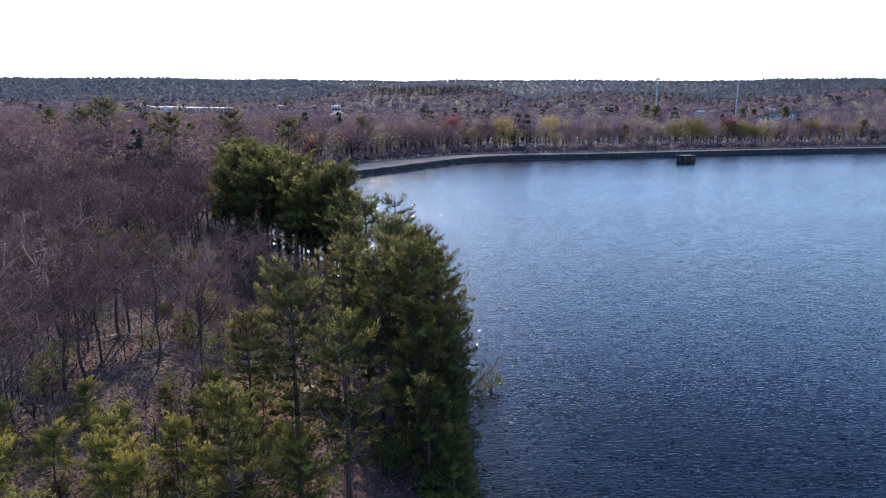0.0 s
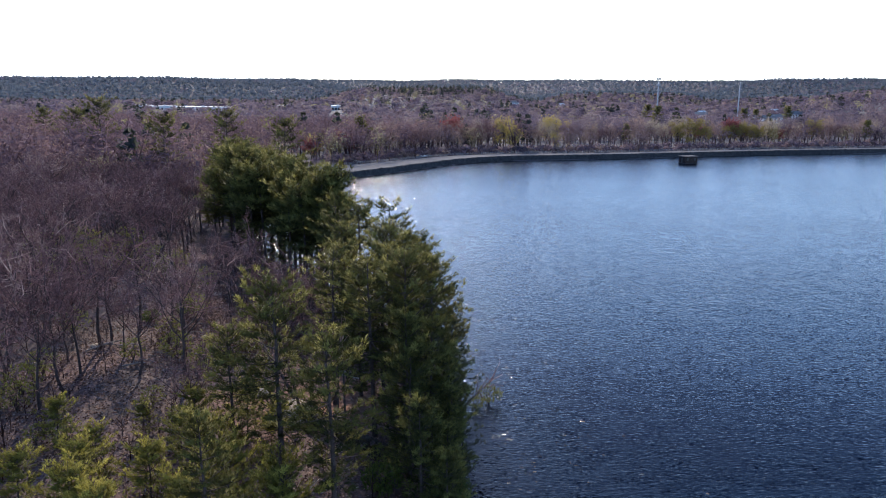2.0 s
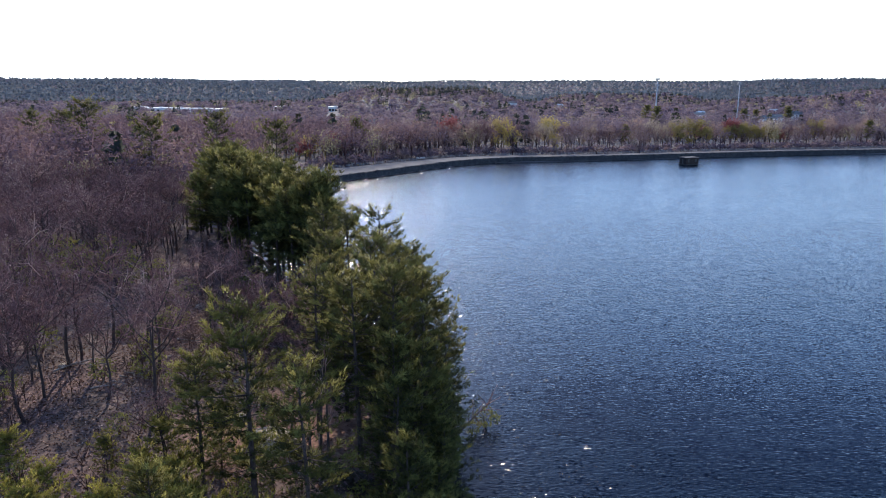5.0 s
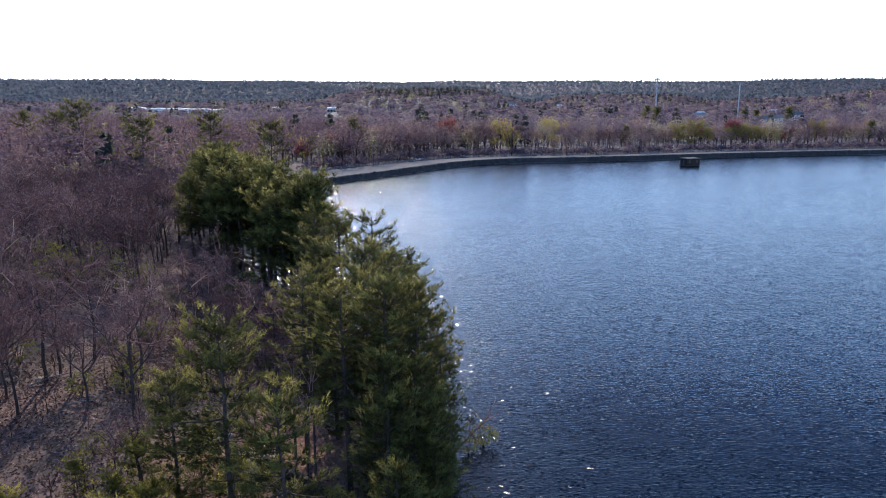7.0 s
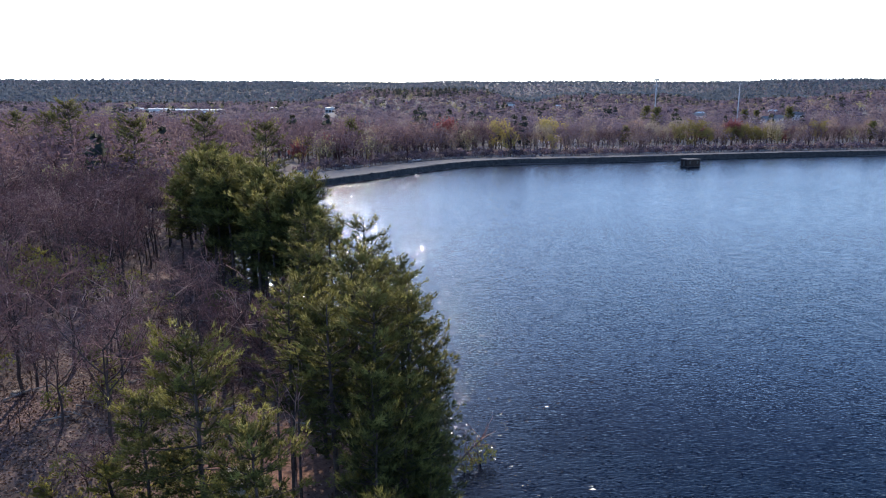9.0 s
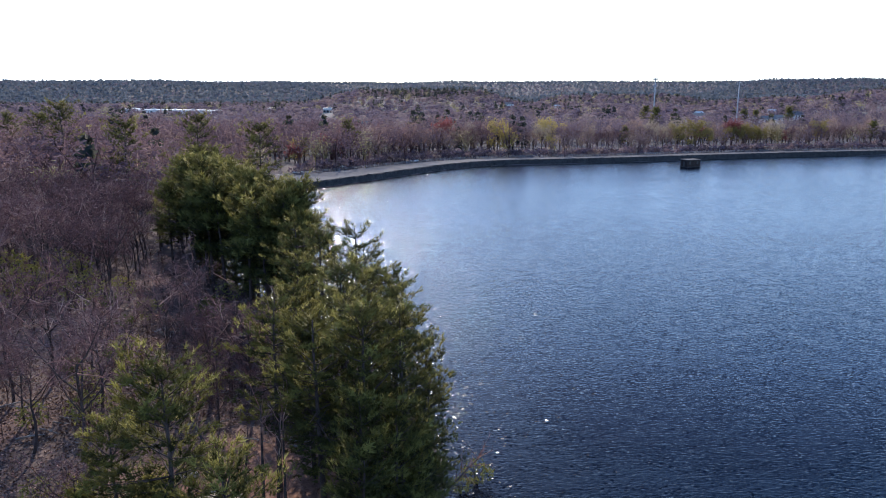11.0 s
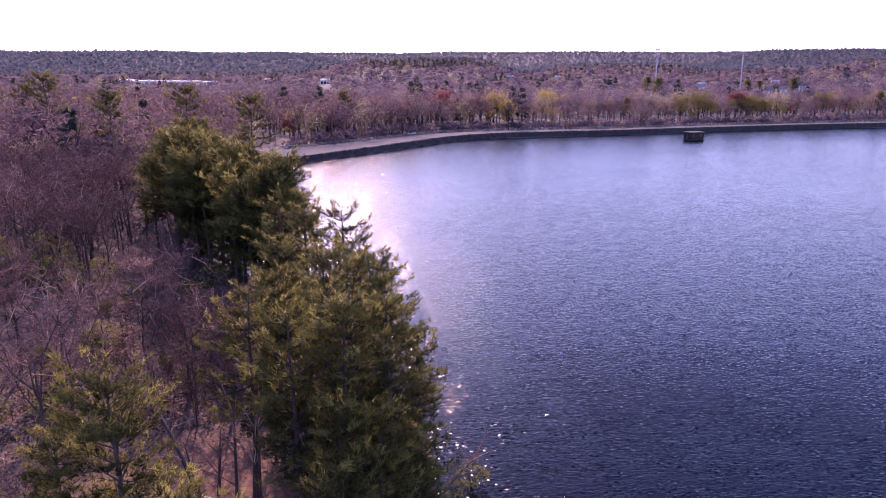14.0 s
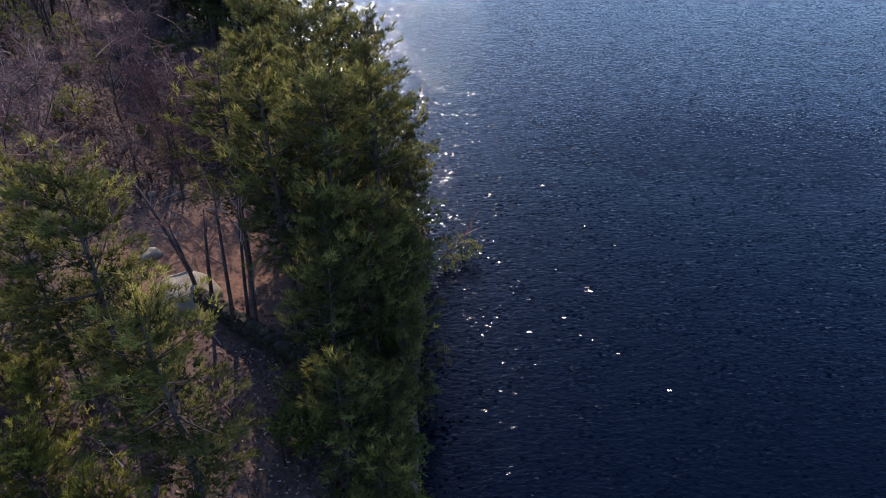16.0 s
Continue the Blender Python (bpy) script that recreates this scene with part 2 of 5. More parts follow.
# wavelets: facets a hand or two across, most of them nearly level and a few steep ones that catch the sun
_tc = _n.new("ShaderNodeTexCoord"); _mp = _n.new("ShaderNodeMapping"); _mp.inputs["Scale"].default_value = (3.7, 6.6, 1.0); _mp.inputs["Rotation"].default_value = (0, 0, -0.25)
_vo = _n.new("ShaderNodeTexVoronoi"); _vo.inputs["Scale"].default_value = 1.0
_vs = _n.new("ShaderNodeVectorMath"); _vs.operation = "SUBTRACT"; _vs.inputs[1].default_value = (0.64, 0.74, 0.0)      # the wind comes from ahead: the near faces of the wavelets are the steeper
_cs = _n.new("ShaderNodeSeparateXYZ"); _cp = _n.new("ShaderNodeMath"); _cp.operation = "POWER"; _cp.inputs[1].default_value = 5.0
_cm = _n.new("ShaderNodeMath"); _cm.operation = "MULTIPLY_ADD"; _cm.inputs[1].default_value = 0.52; _cm.inputs[2].default_value = 0.065
_vm = _n.new("ShaderNodeVectorMath"); _vm.operation = "SCALE"; _vf = _n.new("ShaderNodeVectorMath"); _vf.operation = "MULTIPLY"; _vf.inputs[1].default_value = (1.0, 1.0, 0.0)
_va = _n.new("ShaderNodeVectorMath"); _va.operation = "ADD"; _vn = _n.new("ShaderNodeVectorMath"); _vn.operation = "NORMALIZE"
_l.new(_tc.outputs["Object"], _mp.inputs["Vector"]); _l.new(_mp.outputs["Vector"], _vo.inputs["Vector"]); _l.new(_vo.outputs["Color"], _vs.inputs[0]); _l.new(_vo.outputs["Color"], _cs.inputs[0])
_gu = noise_tex(_n, _l, 0.42, 2, 0.5, stretch=(0.7, 1.0, 1.0, -0.2)); _gr = _n.new("ShaderNodeMapRange"); _gm = _n.new("ShaderNodeMath"); _gm.operation = "MULTIPLY"      # cat's-paws: steep wavelets come in patches
_gr.inputs["From Min"].default_value, _gr.inputs["From Max"].default_value, _gr.inputs["To Min"].default_value, _gr.inputs["To Max"].default_value = 0.42, 0.62, 0.5, 1.3
_l.new(_gu.outputs["Fac"], _gr.inputs["Value"]); _l.new(_cm.outputs[0], _gm.inputs[0]); _l.new(_gr.outputs["Result"], _gm.inputs[1])
_l.new(_cs.outputs["Z"], _cp.inputs[0]); _l.new(_cp.outputs[0], _cm.inputs[0]); _l.new(_vs.outputs[0], _vf.inputs[0]); _l.new(_vf.outputs[0], _vm.inputs[0]); _l.new(_gm.outputs[0], _vm.inputs["Scale"])
_l.new(_bp.outputs["Normal"], _va.inputs[0]); _l.new(_vm.outputs[0], _va.inputs[1]); _l.new(_va.outputs[0], _vn.inputs[0]); _l.new(_vn.outputs[0], _b.inputs["Normal"])

M_ROCK = mottled("granite", (0.17, 0.135, 0.10), (0.46, 0.39, 0.30), 1.2, 12.0, 0.9, 0.5, 0.06)
# mossy wall stone, darkened further to paint in the wall's shadow side
M_MOSSYSHADE = mottled("mossy_dark_stone", (0.022, 0.019, 0.014), (0.085, 0.07, 0.05), 1.2, 10.0, 0.95, 0.6, 0.05)
M_RIPRAP = mottled("dark_stone_facing", (0.018, 0.018, 0.019), (0.065, 0.062, 0.062), 0.5, 2.6, 0.9, 0.9, 0.4)
M_PATH = mottled("grey_gravel_path", (0.085, 0.082, 0.083), (0.145, 0.139, 0.139), 0.15, 3.0, 0.95, 0.3, 0.05)
M_GRASS = mottled("dormant_grass", (0.06, 0.055, 0.03), (0.14, 0.12, 0.06), 0.3, 4.0, 0.95, 0.5, 0.1)
M_BRICK = mottled("weathered_brown_stone", (0.022, 0.017, 0.016), (0.055, 0.042, 0.038), 0.8, 6.0, 0.9, 0.5, 0.05)
M_SLAB = mottled("pale_concrete", (0.085, 0.076, 0.072), (0.15, 0.135, 0.125), 0.7, 8.0, 0.9, 0.3, 0.03)
M_STEEL = mottled("galvanised_steel", (0.22, 0.22, 0.225), (0.38, 0.38, 0.385), 1.0, 9.0, 0.55, 0.1, 0.01, metal=0.3)
M_PALE = mottled("pale_grey_paint", (0.30, 0.30, 0.31), (0.42, 0.42, 0.43), 0.4, 7.0, 0.6, 0.1, 0.01)
M_DARK = mottled("dark_opening", (0.015, 0.015, 0.017), (0.03, 0.03, 0.033), 2.0, 9.0, 0.4, 0.1, 0.01)
M_WHITE = mottled("white_paint", (0.68, 0.68, 0.66), (0.82, 0.82, 0.80), 0.6, 7.0, 0.6, 0.1, 0.01)
M_CAR = mottled("white_car_paint", (0.76, 0.76, 0.76), (0.82, 0.82, 0.82), 0.6, 7.0, 0.25, 0.0, 0.01)
M_GLASS = mottled("dark_glass", (0.02, 0.025, 0.03), (0.04, 0.045, 0.05), 1.0, 6.0, 0.08, 0.0, 0.01)
M_RUBBER = mottled("black_rubber", (0.012, 0.012, 0.012), (0.03, 0.03, 0.03), 2.0, 12.0, 0.9, 0.1, 0.01)
M_ROOF = mottled("grey_shingles", (0.10, 0.10, 0.105), (0.22, 0.215, 0.21), 0.6, 5.0, 0.9, 0.3, 0.03)
M_SIDING = mottled("pale_siding", (0.55, 0.54, 0.50), (0.72, 0.71, 0.68), 0.4, 6.0, 0.7, 0.2, 0.02)
M_LOG = mottled("weathered_wood", (0.16, 0.135, 0.115), (0.38, 0.34, 0.30), 1.5, 12.0, 0.9, 0.5, 0.03)

# ---- mesh helpers ----
def mesh_of(name, v, t, mat, smooth=False, tint=None, normals=None):
    """A mesh from arrays of points and triangles, with an optional tone and an optional soft normal per point."""
    v, t = np.asarray(v, np.float32), np.asarray(t, np.int32)
    if normals is not None:
        smooth, normals = True, np.asarray(normals, np.float32)
        away = (np.cross(v[t[:, 1]] - v[t[:, 0]], v[t[:, 2]] - v[t[:, 0]]) * normals[t].sum(1)).sum(1) < 0
        t = np.where(away[:, None], t[:, ::-1], t)
    me = bpy.data.meshes.new(name)
    me.vertices.add(len(v)); me.vertices.foreach_set("co", v.ravel())
    me.loops.add(len(t) * 3); me.loops.foreach_set("vertex_index", t.ravel())
    me.polygons.add(len(t)); me.polygons.foreach_set("loop_start", np.arange(0, len(t) * 3, 3, dtype=np.int32))
    if smooth: me.polygons.foreach_set("use_smooth", np.ones(len(t), bool))
    if tint is not None:
        me.attributes.new("tint", "FLOAT", "POINT").data.foreach_set("value", np.asarray(tint, np.float32))
    me.materials.append(mat); me.update(calc_edges=True)
    if normals is not None: me.normals_split_custom_set_from_vertices(normals.tolist())
    return me


def part(name, data, material_, parent=None, label=""):
    """Link a bmesh or a mesh as one object under a thing or a part."""
    if isinstance(data, bmesh.types.BMesh):
        me = bpy.data.meshes.new(name); data.to_mesh(me); data.free(); me.materials.append(material_)
    else:
        me = data
    ob = new(name, me); ob.parent = parent
    return tagged(ob, label)


class Soup:
    """Gathers points and triangles."""
    def __init__(self): self.v, self.t, self.n = [], [], 0
    def add(self, v, t):
        self.v.append(np.asarray(v, float)); self.t.append(np.asarray(t, int) + self.n); self.n += len(v)
    def arrays(self): return np.concatenate(self.v), np.concatenate(self.t)
    def mesh(self, name, mat, smooth=False): return mesh_of(name, *self.arrays(), mat, smooth)


def tube(soup, pts, rad, sides=5):
    pts = np.asarray(pts, float); n = len(pts)
    d = np.gradient(pts, axis=0); d /= np.linalg.norm(d, axis=1)[:, None] + 1e-9
    ref = np.where(np.abs(d[:, 2:3]) > 0.9, [[1.0, 0, 0]], [[0, 0, 1.0]])
    a = np.cross(d, ref); a /= np.linalg.norm(a, axis=1)[:, None] + 1e-9
    b = np.cross(d, a)
    ang = np.linspace(0, 2 * np.pi, sides, endpoint=False)
    rad = np.asarray(rad, float)
    ring = pts[:, None] + rad[:, None, None] * (np.cos(ang)[None, :, None] * a[:, None] + np.sin(ang)[None, :, None] * b[:, None])
    v = np.concatenate([ring.reshape(-1, 3), pts[-1:]])
    i = np.arange(n - 1)[:, None] * sides; k = np.arange(sides)[None]; k2 = (k + 1) % sides
    q = np.stack([i + k, i + k2, i + sides + k2, i + sides + k], -1).reshape(-1, 4)
    cap = np.stack([(n - 1) * sides + np.arange(sides), (n - 1) * sides + (np.arange(sides) + 1) % sides, np.full(sides, n * sides)], -1)
    soup.add(v, np.concatenate([q[:, [0, 1, 2]], q[:, [0, 2, 3]], cap]))


def slivers(soup, start, end, width, rng):
    """Thin tapered blades from start to end, one triangle each."""
    d = end - start; s = rng.normal(size=d.shape); s = np.cross(d, s); s /= np.linalg.norm(s, axis=1)[:, None] + 1e-9
    w = np.asarray(width).reshape(-1, 1) * 0.5
    v = np.stack([start + s * w, start - s * w, end], 1).reshape(-1, 3)
    soup.add(v, np.arange(len(v)).reshape(-1, 3))


def box(bm, lo, hi, m=None):
    c = [(lo[i] + hi[i]) / 2 for i in range(3)]; s = [hi[i] - lo[i] for i in range(3)]
    mt = Matrix.Translation(c) @ Matrix.Diagonal((*s, 1))
    return bmesh.ops.create_cube(bm, size=1, matrix=(m @ mt) if m else mt)["verts"]


def unit(v): return v / (np.linalg.norm(v, axis=-1, keepdims=True) + 1e-9)

# ---- the plan: reservoir, ground and hills ----
SHORE = [(1.0, -420), (1.5, 20), (0.6, 45), (0.3, 60), (0.1, 72), (0.8, 82), (-1.0, 91), (-5, 102), (-11, 113), (-18, 124), (-29, 138), (-38, 150), (-47, 168), (-54, 195), (-59, 230), (-56, 262)]
DAM = [(-52, 282), (-36, 304), (-24, 319), (-8, 342), (5, 359), (17, 369.5), (32, 378), (62, 384.5), (95, 392), (136, 405), (166, 414), (204, 423.5), (241, 431.5), (267, 436.5), (420, 462), (760, 520)]
LAKE = np.array(SHORE + DAM + [(900, 300), (900, -420)], float)


def segment_distance(p, line):
    best = np.full(len(p), 1e9)
    for a, b in zip(line[:-1], line[1:]):
        ab = b - a; k = np.clip(((p - a) @ ab) / (ab @ ab), 0, 1)
        best = np.minimum(best, np.linalg.norm(p - (a + k[:, None] * ab), axis=1))
    return best


def in_lake(p):
    inside = np.zeros(len(p), bool)
    for a, b in zip(LAKE, np.roll(LAKE, -1, 0)):
        cross = (a[1] > p[:, 1]) != (b[1] > p[:, 1])
        with np.errstate(divide="ignore", invalid="ignore"):
            xi = (b[0] - a[0]) * (p[:, 1] - a[1]) / (b[1] - a[1]) + a[0]
        inside ^= cross & (p[:, 0] < xi)
    return inside


def lake_distance(p):
    """Metres from the water's edge, + on land."""
    d = segment_distance(p, np.vstack([LAKE, LAKE[:1]]))
    return np.where(in_lake(p), -d, d)


def step(a, b, x):
    k = np.clip((x - a) / (b - a), 0, 1)
    return k * k * (3 - 2 * k)


def swell(x, y, size, seed=0.0):
    """Soft rolling noise from a few sines."""
    u, w = x / size + seed, y / size - seed * 1.7
    return (np.sin(u * 1.3 + 1.1 * np.sin(w * 0.9)) + np.sin(w * 1.7 + 1.4 * np.sin(u * 0.8 + 2)) + 0.6 * np.sin(2.3 * u + 1.9 * w)) / 2.6


def ground_z(x, y):
    x, y = np.asarray(x, float), np.asarray(y, float)
    shape = x.shape
    x, y = x.ravel(), y.ravel()
    d = lake_distance(np.stack([x, y], 1))
    d = d + (0.55 * swell(x, y, 1.6, 7) + 0.5 * swell(x, y, 4.5, 9)) * step(9, 1, np.abs(d)) * step(260, 200, y)
    land = 0.35 + 1.0 * (1 - np.exp(-np.maximum(d, 0) / 5)) + 2.6 * step(25, 150, d) * step(400, 100, y) + 0.22 * swell(x, y, 4.0) * step(1, 6, d) + 0.6 * swell(x, y, 22, 3) * step(6, 30, d)
    yy = np.maximum(y, 1.0); r = x / yy
    hill = np.maximum.reduce([
        99 * step(3200, 4500, y),
        69 * step(1800, 2800, y) * step(-0.04, -0.22, r) + 2 * step(-0.3, -0.45, r),
        50 * step(2100, 3000, y) * step(0.12, 0.03, np.abs(r + 0.0)),
        29 * step(900, 1500, y) * step(-0.20, -0.10, r) * step(0.13, 0.04, r),
        24 * step(1200, 1900, y) * step(0.10, 0.18, r) * step(0.40, 0.30, r),
        80 * step(2250, 3100, y) * step(0.30, 0.46, r),
        15 * step(900, 1800, y) * step(0.30, 0.50, r),
        27 * step(470, 850, y) * step(0.40, 0.64, r)])
    hill = hill * (1 + 0.09 * swell(x, y, 330) + 0.05 * swell(x, y, 120, 5)) + 5 * step(500, 1500, y) * swell(x, y, 260, 2) * step(0.5, 0, hill / 100)
    z = np.where(d > 0, land + np.maximum(hill, 0), np.maximum(-3.0, d * 0.35) + 0.1)
    return z.reshape(shape)


def spaced(spans):
    out = [spans[0][0]]
    for a, b, s in spans: out += list(np.linspace(a, b, max(1, int(round((b - a) / s))) + 1)[1:])
    return np.array(out)

gx = spaced([(-4800, -1000, 95), (-1000, -260, 30), (-260, -90, 8), (-90, 8, 1.4), (8, 40, 8), (40, 1000, 32), (1000, 4800, 95)])
gy = spaced([(-450, 0, 60), (0, 36, 6), (36, 170, 1.7), (170, 300, 5), (300, 460, 8), (460, 1400, 28), (1400, 4900, 80)])
XX, YY = np.meshgrid(gx, gy, indexing="ij")
ZZ = ground_z(XX, YY)
_i = (np.arange(len(gx) - 1)[:, None] * len(gy) + np.arange(len(gy) - 1)[None]).ravel()
_q = np.stack([_i, _i + len(gy), _i + len(gy) + 1, _i + 1], -1)
ground = part("ground", mesh_of("ground", np.stack([XX, YY, ZZ], -1).reshape(-1, 3), np.concatenate([_q[:, [0, 1, 2]], _q[:, [0, 2, 3]]]), M_GROUND, True), M_GROUND)
tagged(ground, "brown woodland floor of fallen leaves and soil", "ground", kind="structure")
_bm = bmesh.new(); _v = [_bm.verts.new((x, y, 0)) for x, y in ((-140, -440), (980, -440), (980, 560), (-140, 560))]; _bm.faces.new(_v)
tagged(part("water", _bm, M_WATER), "deep blue reservoir water ruffled by wind", "water", kind="structure")


def gz(x, y): return float(ground_z(np.array([x]), np.array([y]))[0])

# ---- the dam ----
def along(line, step_m):
    line = np.asarray(line, float)
    seg = np.linalg.norm(np.diff(line, axis=0), axis=1); s = np.concatenate([[0], np.cumsum(seg)])
    k = np.linspace(0, s[-1], max(2, int(s[-1] / step_m)))
    # a rounded run through the corner points
    x, y = np.interp(k, s, line[:, 0]), np.interp(k, s, line[:, 1])
    for _ in range(6):
        x[1:-1] = (x[:-2] + 2 * x[1:-1] + x[2:]) / 4; y[1:-1] = (y[:-2] + 2 * y[1:-1] + y[2:]) / 4
    p = np.stack([x, y], 1); d = unit(np.gradient(p, axis=0))
    return p, np.stack([-d[:, 1], d[:, 0]], 1)     # points, and the way off the water


def crest_width(x):
    """The path is broad at the landing by the wood and narrows along the dam."""
    return np.interp(x, [-52, -25, 0, 30, 70, 160, 800], [22, 20, 15, 11, 9.5, 8.5, 8.5])


def sweep(name, line, step_m, profile, mat, rough=0.0, seed=1):
    """A strip swept along a line; profile rows: metres off the water, height, and the share of the path's width added."""
    rng = np.random.default_rng(seed)
    p, nrm = along(line, step_m); prof = np.asarray(profile, float); m = len(prof)
    off = prof[None, :, :1] + prof[None, :, 2:] * crest_width(p[:, 0])[:, None, None]
    v = np.concatenate([(p[:, None] + nrm[:, None] * off), np.broadcast_to(prof[None, :, 1:2], (len(p), m, 1))], -1)
    v = v + rough * rng.normal(size=v.shape)
    i = (np.arange(len(p) - 1)[:, None] * m + np.arange(m - 1)[None]).ravel()
    q = np.stack([i, i + m, i + m + 1, i + 1], -1)
    return mesh_of(name, v.reshape(-1, 3), np.concatenate([q[:, [0, 2, 1]], q[:, [0, 3, 2]]]), mat, rough == 0)

CREST = 2.5
dam = tagged(new("dam"), "low curved reservoir dam with dark stone facing", "dam", kind="structure")
part("stone_facing", sweep("stone_facing", DAM, 1.0, [(-0.6, -1.5, 0), (0.0, 0.0, 0), (0.35, 0.8, 0), (0.7, 1.6, 0), (1.0, CREST - 0.15, 0), (1.2, CREST, 0), (2.2, CREST, 0)], M_RIPRAP, 0.10), M_RIPRAP, dam, "dark rough stone facing at the waterline")
part("crest_path", sweep("crest_path", DAM, 2.0, [(1.9, CREST + 0.03, 0), (2, CREST + 0.16, 0.5), (2, CREST + 0.06, 1)], M_PATH), M_PATH, dam, "pale grey gravel path along the crest")
part("grass_bank", sweep("grass_bank", DAM, 3.0, [(1.8, CREST, 1), (3.2, CREST - 0.1, 1), (10, 0.6, 1), (12, -0.4, 1)], M_GRASS, 0.05), M_GRASS, dam, "dormant grass bank behind the path")

rail = tagged(new("guard_rail"), "long grey metal guard rail behind the crest path", "guard rail", kind="structure")
_p, _nr = along(DAM, 2.4)
_s, _s2 = Soup(), Soup()
_pr = _p + _nr * (2.3 + crest_width(_p[:, 0]))[:, None]
for x, y in _pr: tube(_s, [(x, y, CREST - 0.2), (x, y, CREST + 1.1)], [0.07, 0.07], 4)
for h in (0.55, 1.05): tube(_s2, np.c_[_pr, np.full(len(_pr), CREST + h)], np.full(len(_pr), 0.05), 4)
tagged(part("posts", _s.mesh("posts", M_STEEL), M_STEEL, rail), kind="stuff"); part("rails", _s2.mesh("rails", M_STEEL), M_STEEL, rail)


def gate_house(x, y, turn):
    """A plain block on the water: stone walls in courses, an oversailing pale roof slab, a parapet and two small openings."""
    g = tagged(new("gate_house"), "small flat-roofed brown stone gatehouse standing in water", "gatehouse")
    g.matrix_world = pose(x, y, 0, 0, 0, turn)
    w, d, h = 7.6, 5.0, 3.5
    bm = bmesh.new(); box(bm, (-w / 2, -d / 2, -1.5), (w / 2, d / 2, h)); bmesh.ops.bevel(bm, geom=bm.edges[:], offset=0.06, segments=1)
    part("wall", bm, M_BRICK, g)
    bm = bmesh.new(); box(bm, (-w / 2 - 0.25, -d / 2 - 0.25, -1.0), (w / 2 + 0.25, d / 2 + 0.25, 0.45)); bmesh.ops.bevel(bm, geom=bm.edges[:], offset=0.08, segments=1)
    part("plinth", bm, M_RIPRAP, g, "dark wet stone plinth")
    bm = bmesh.new(); box(bm, (-w / 2 - 0.2, -d / 2 - 0.2, h + 0.004), (w / 2 + 0.2, d / 2 + 0.2, h + 0.32)); bmesh.ops.bevel(bm, geom=bm.edges[:], offset=0.05, segments=1)
    part("roof", bm, M_SLAB, g, "pale concrete roof slab")
    for px in (-2.2, 2.2):
        bm = bmesh.new(); box(bm, (px - 0.45, -d / 2 - 0.05, 1.5), (px + 0.45, -d / 2 + 0.05, 2.9)); part("window", bm, M_DARK, g, "dark shuttered window")
    bm = bmesh.new(); box(bm, (-w / 2 - 0.06, -0.55, 0.5), (-w / 2 + 0.05, 0.55, 2.7)); part("door", bm, M_DARK, g, "dark metal door")
    return g

gate_house(122.5, 368, 20)

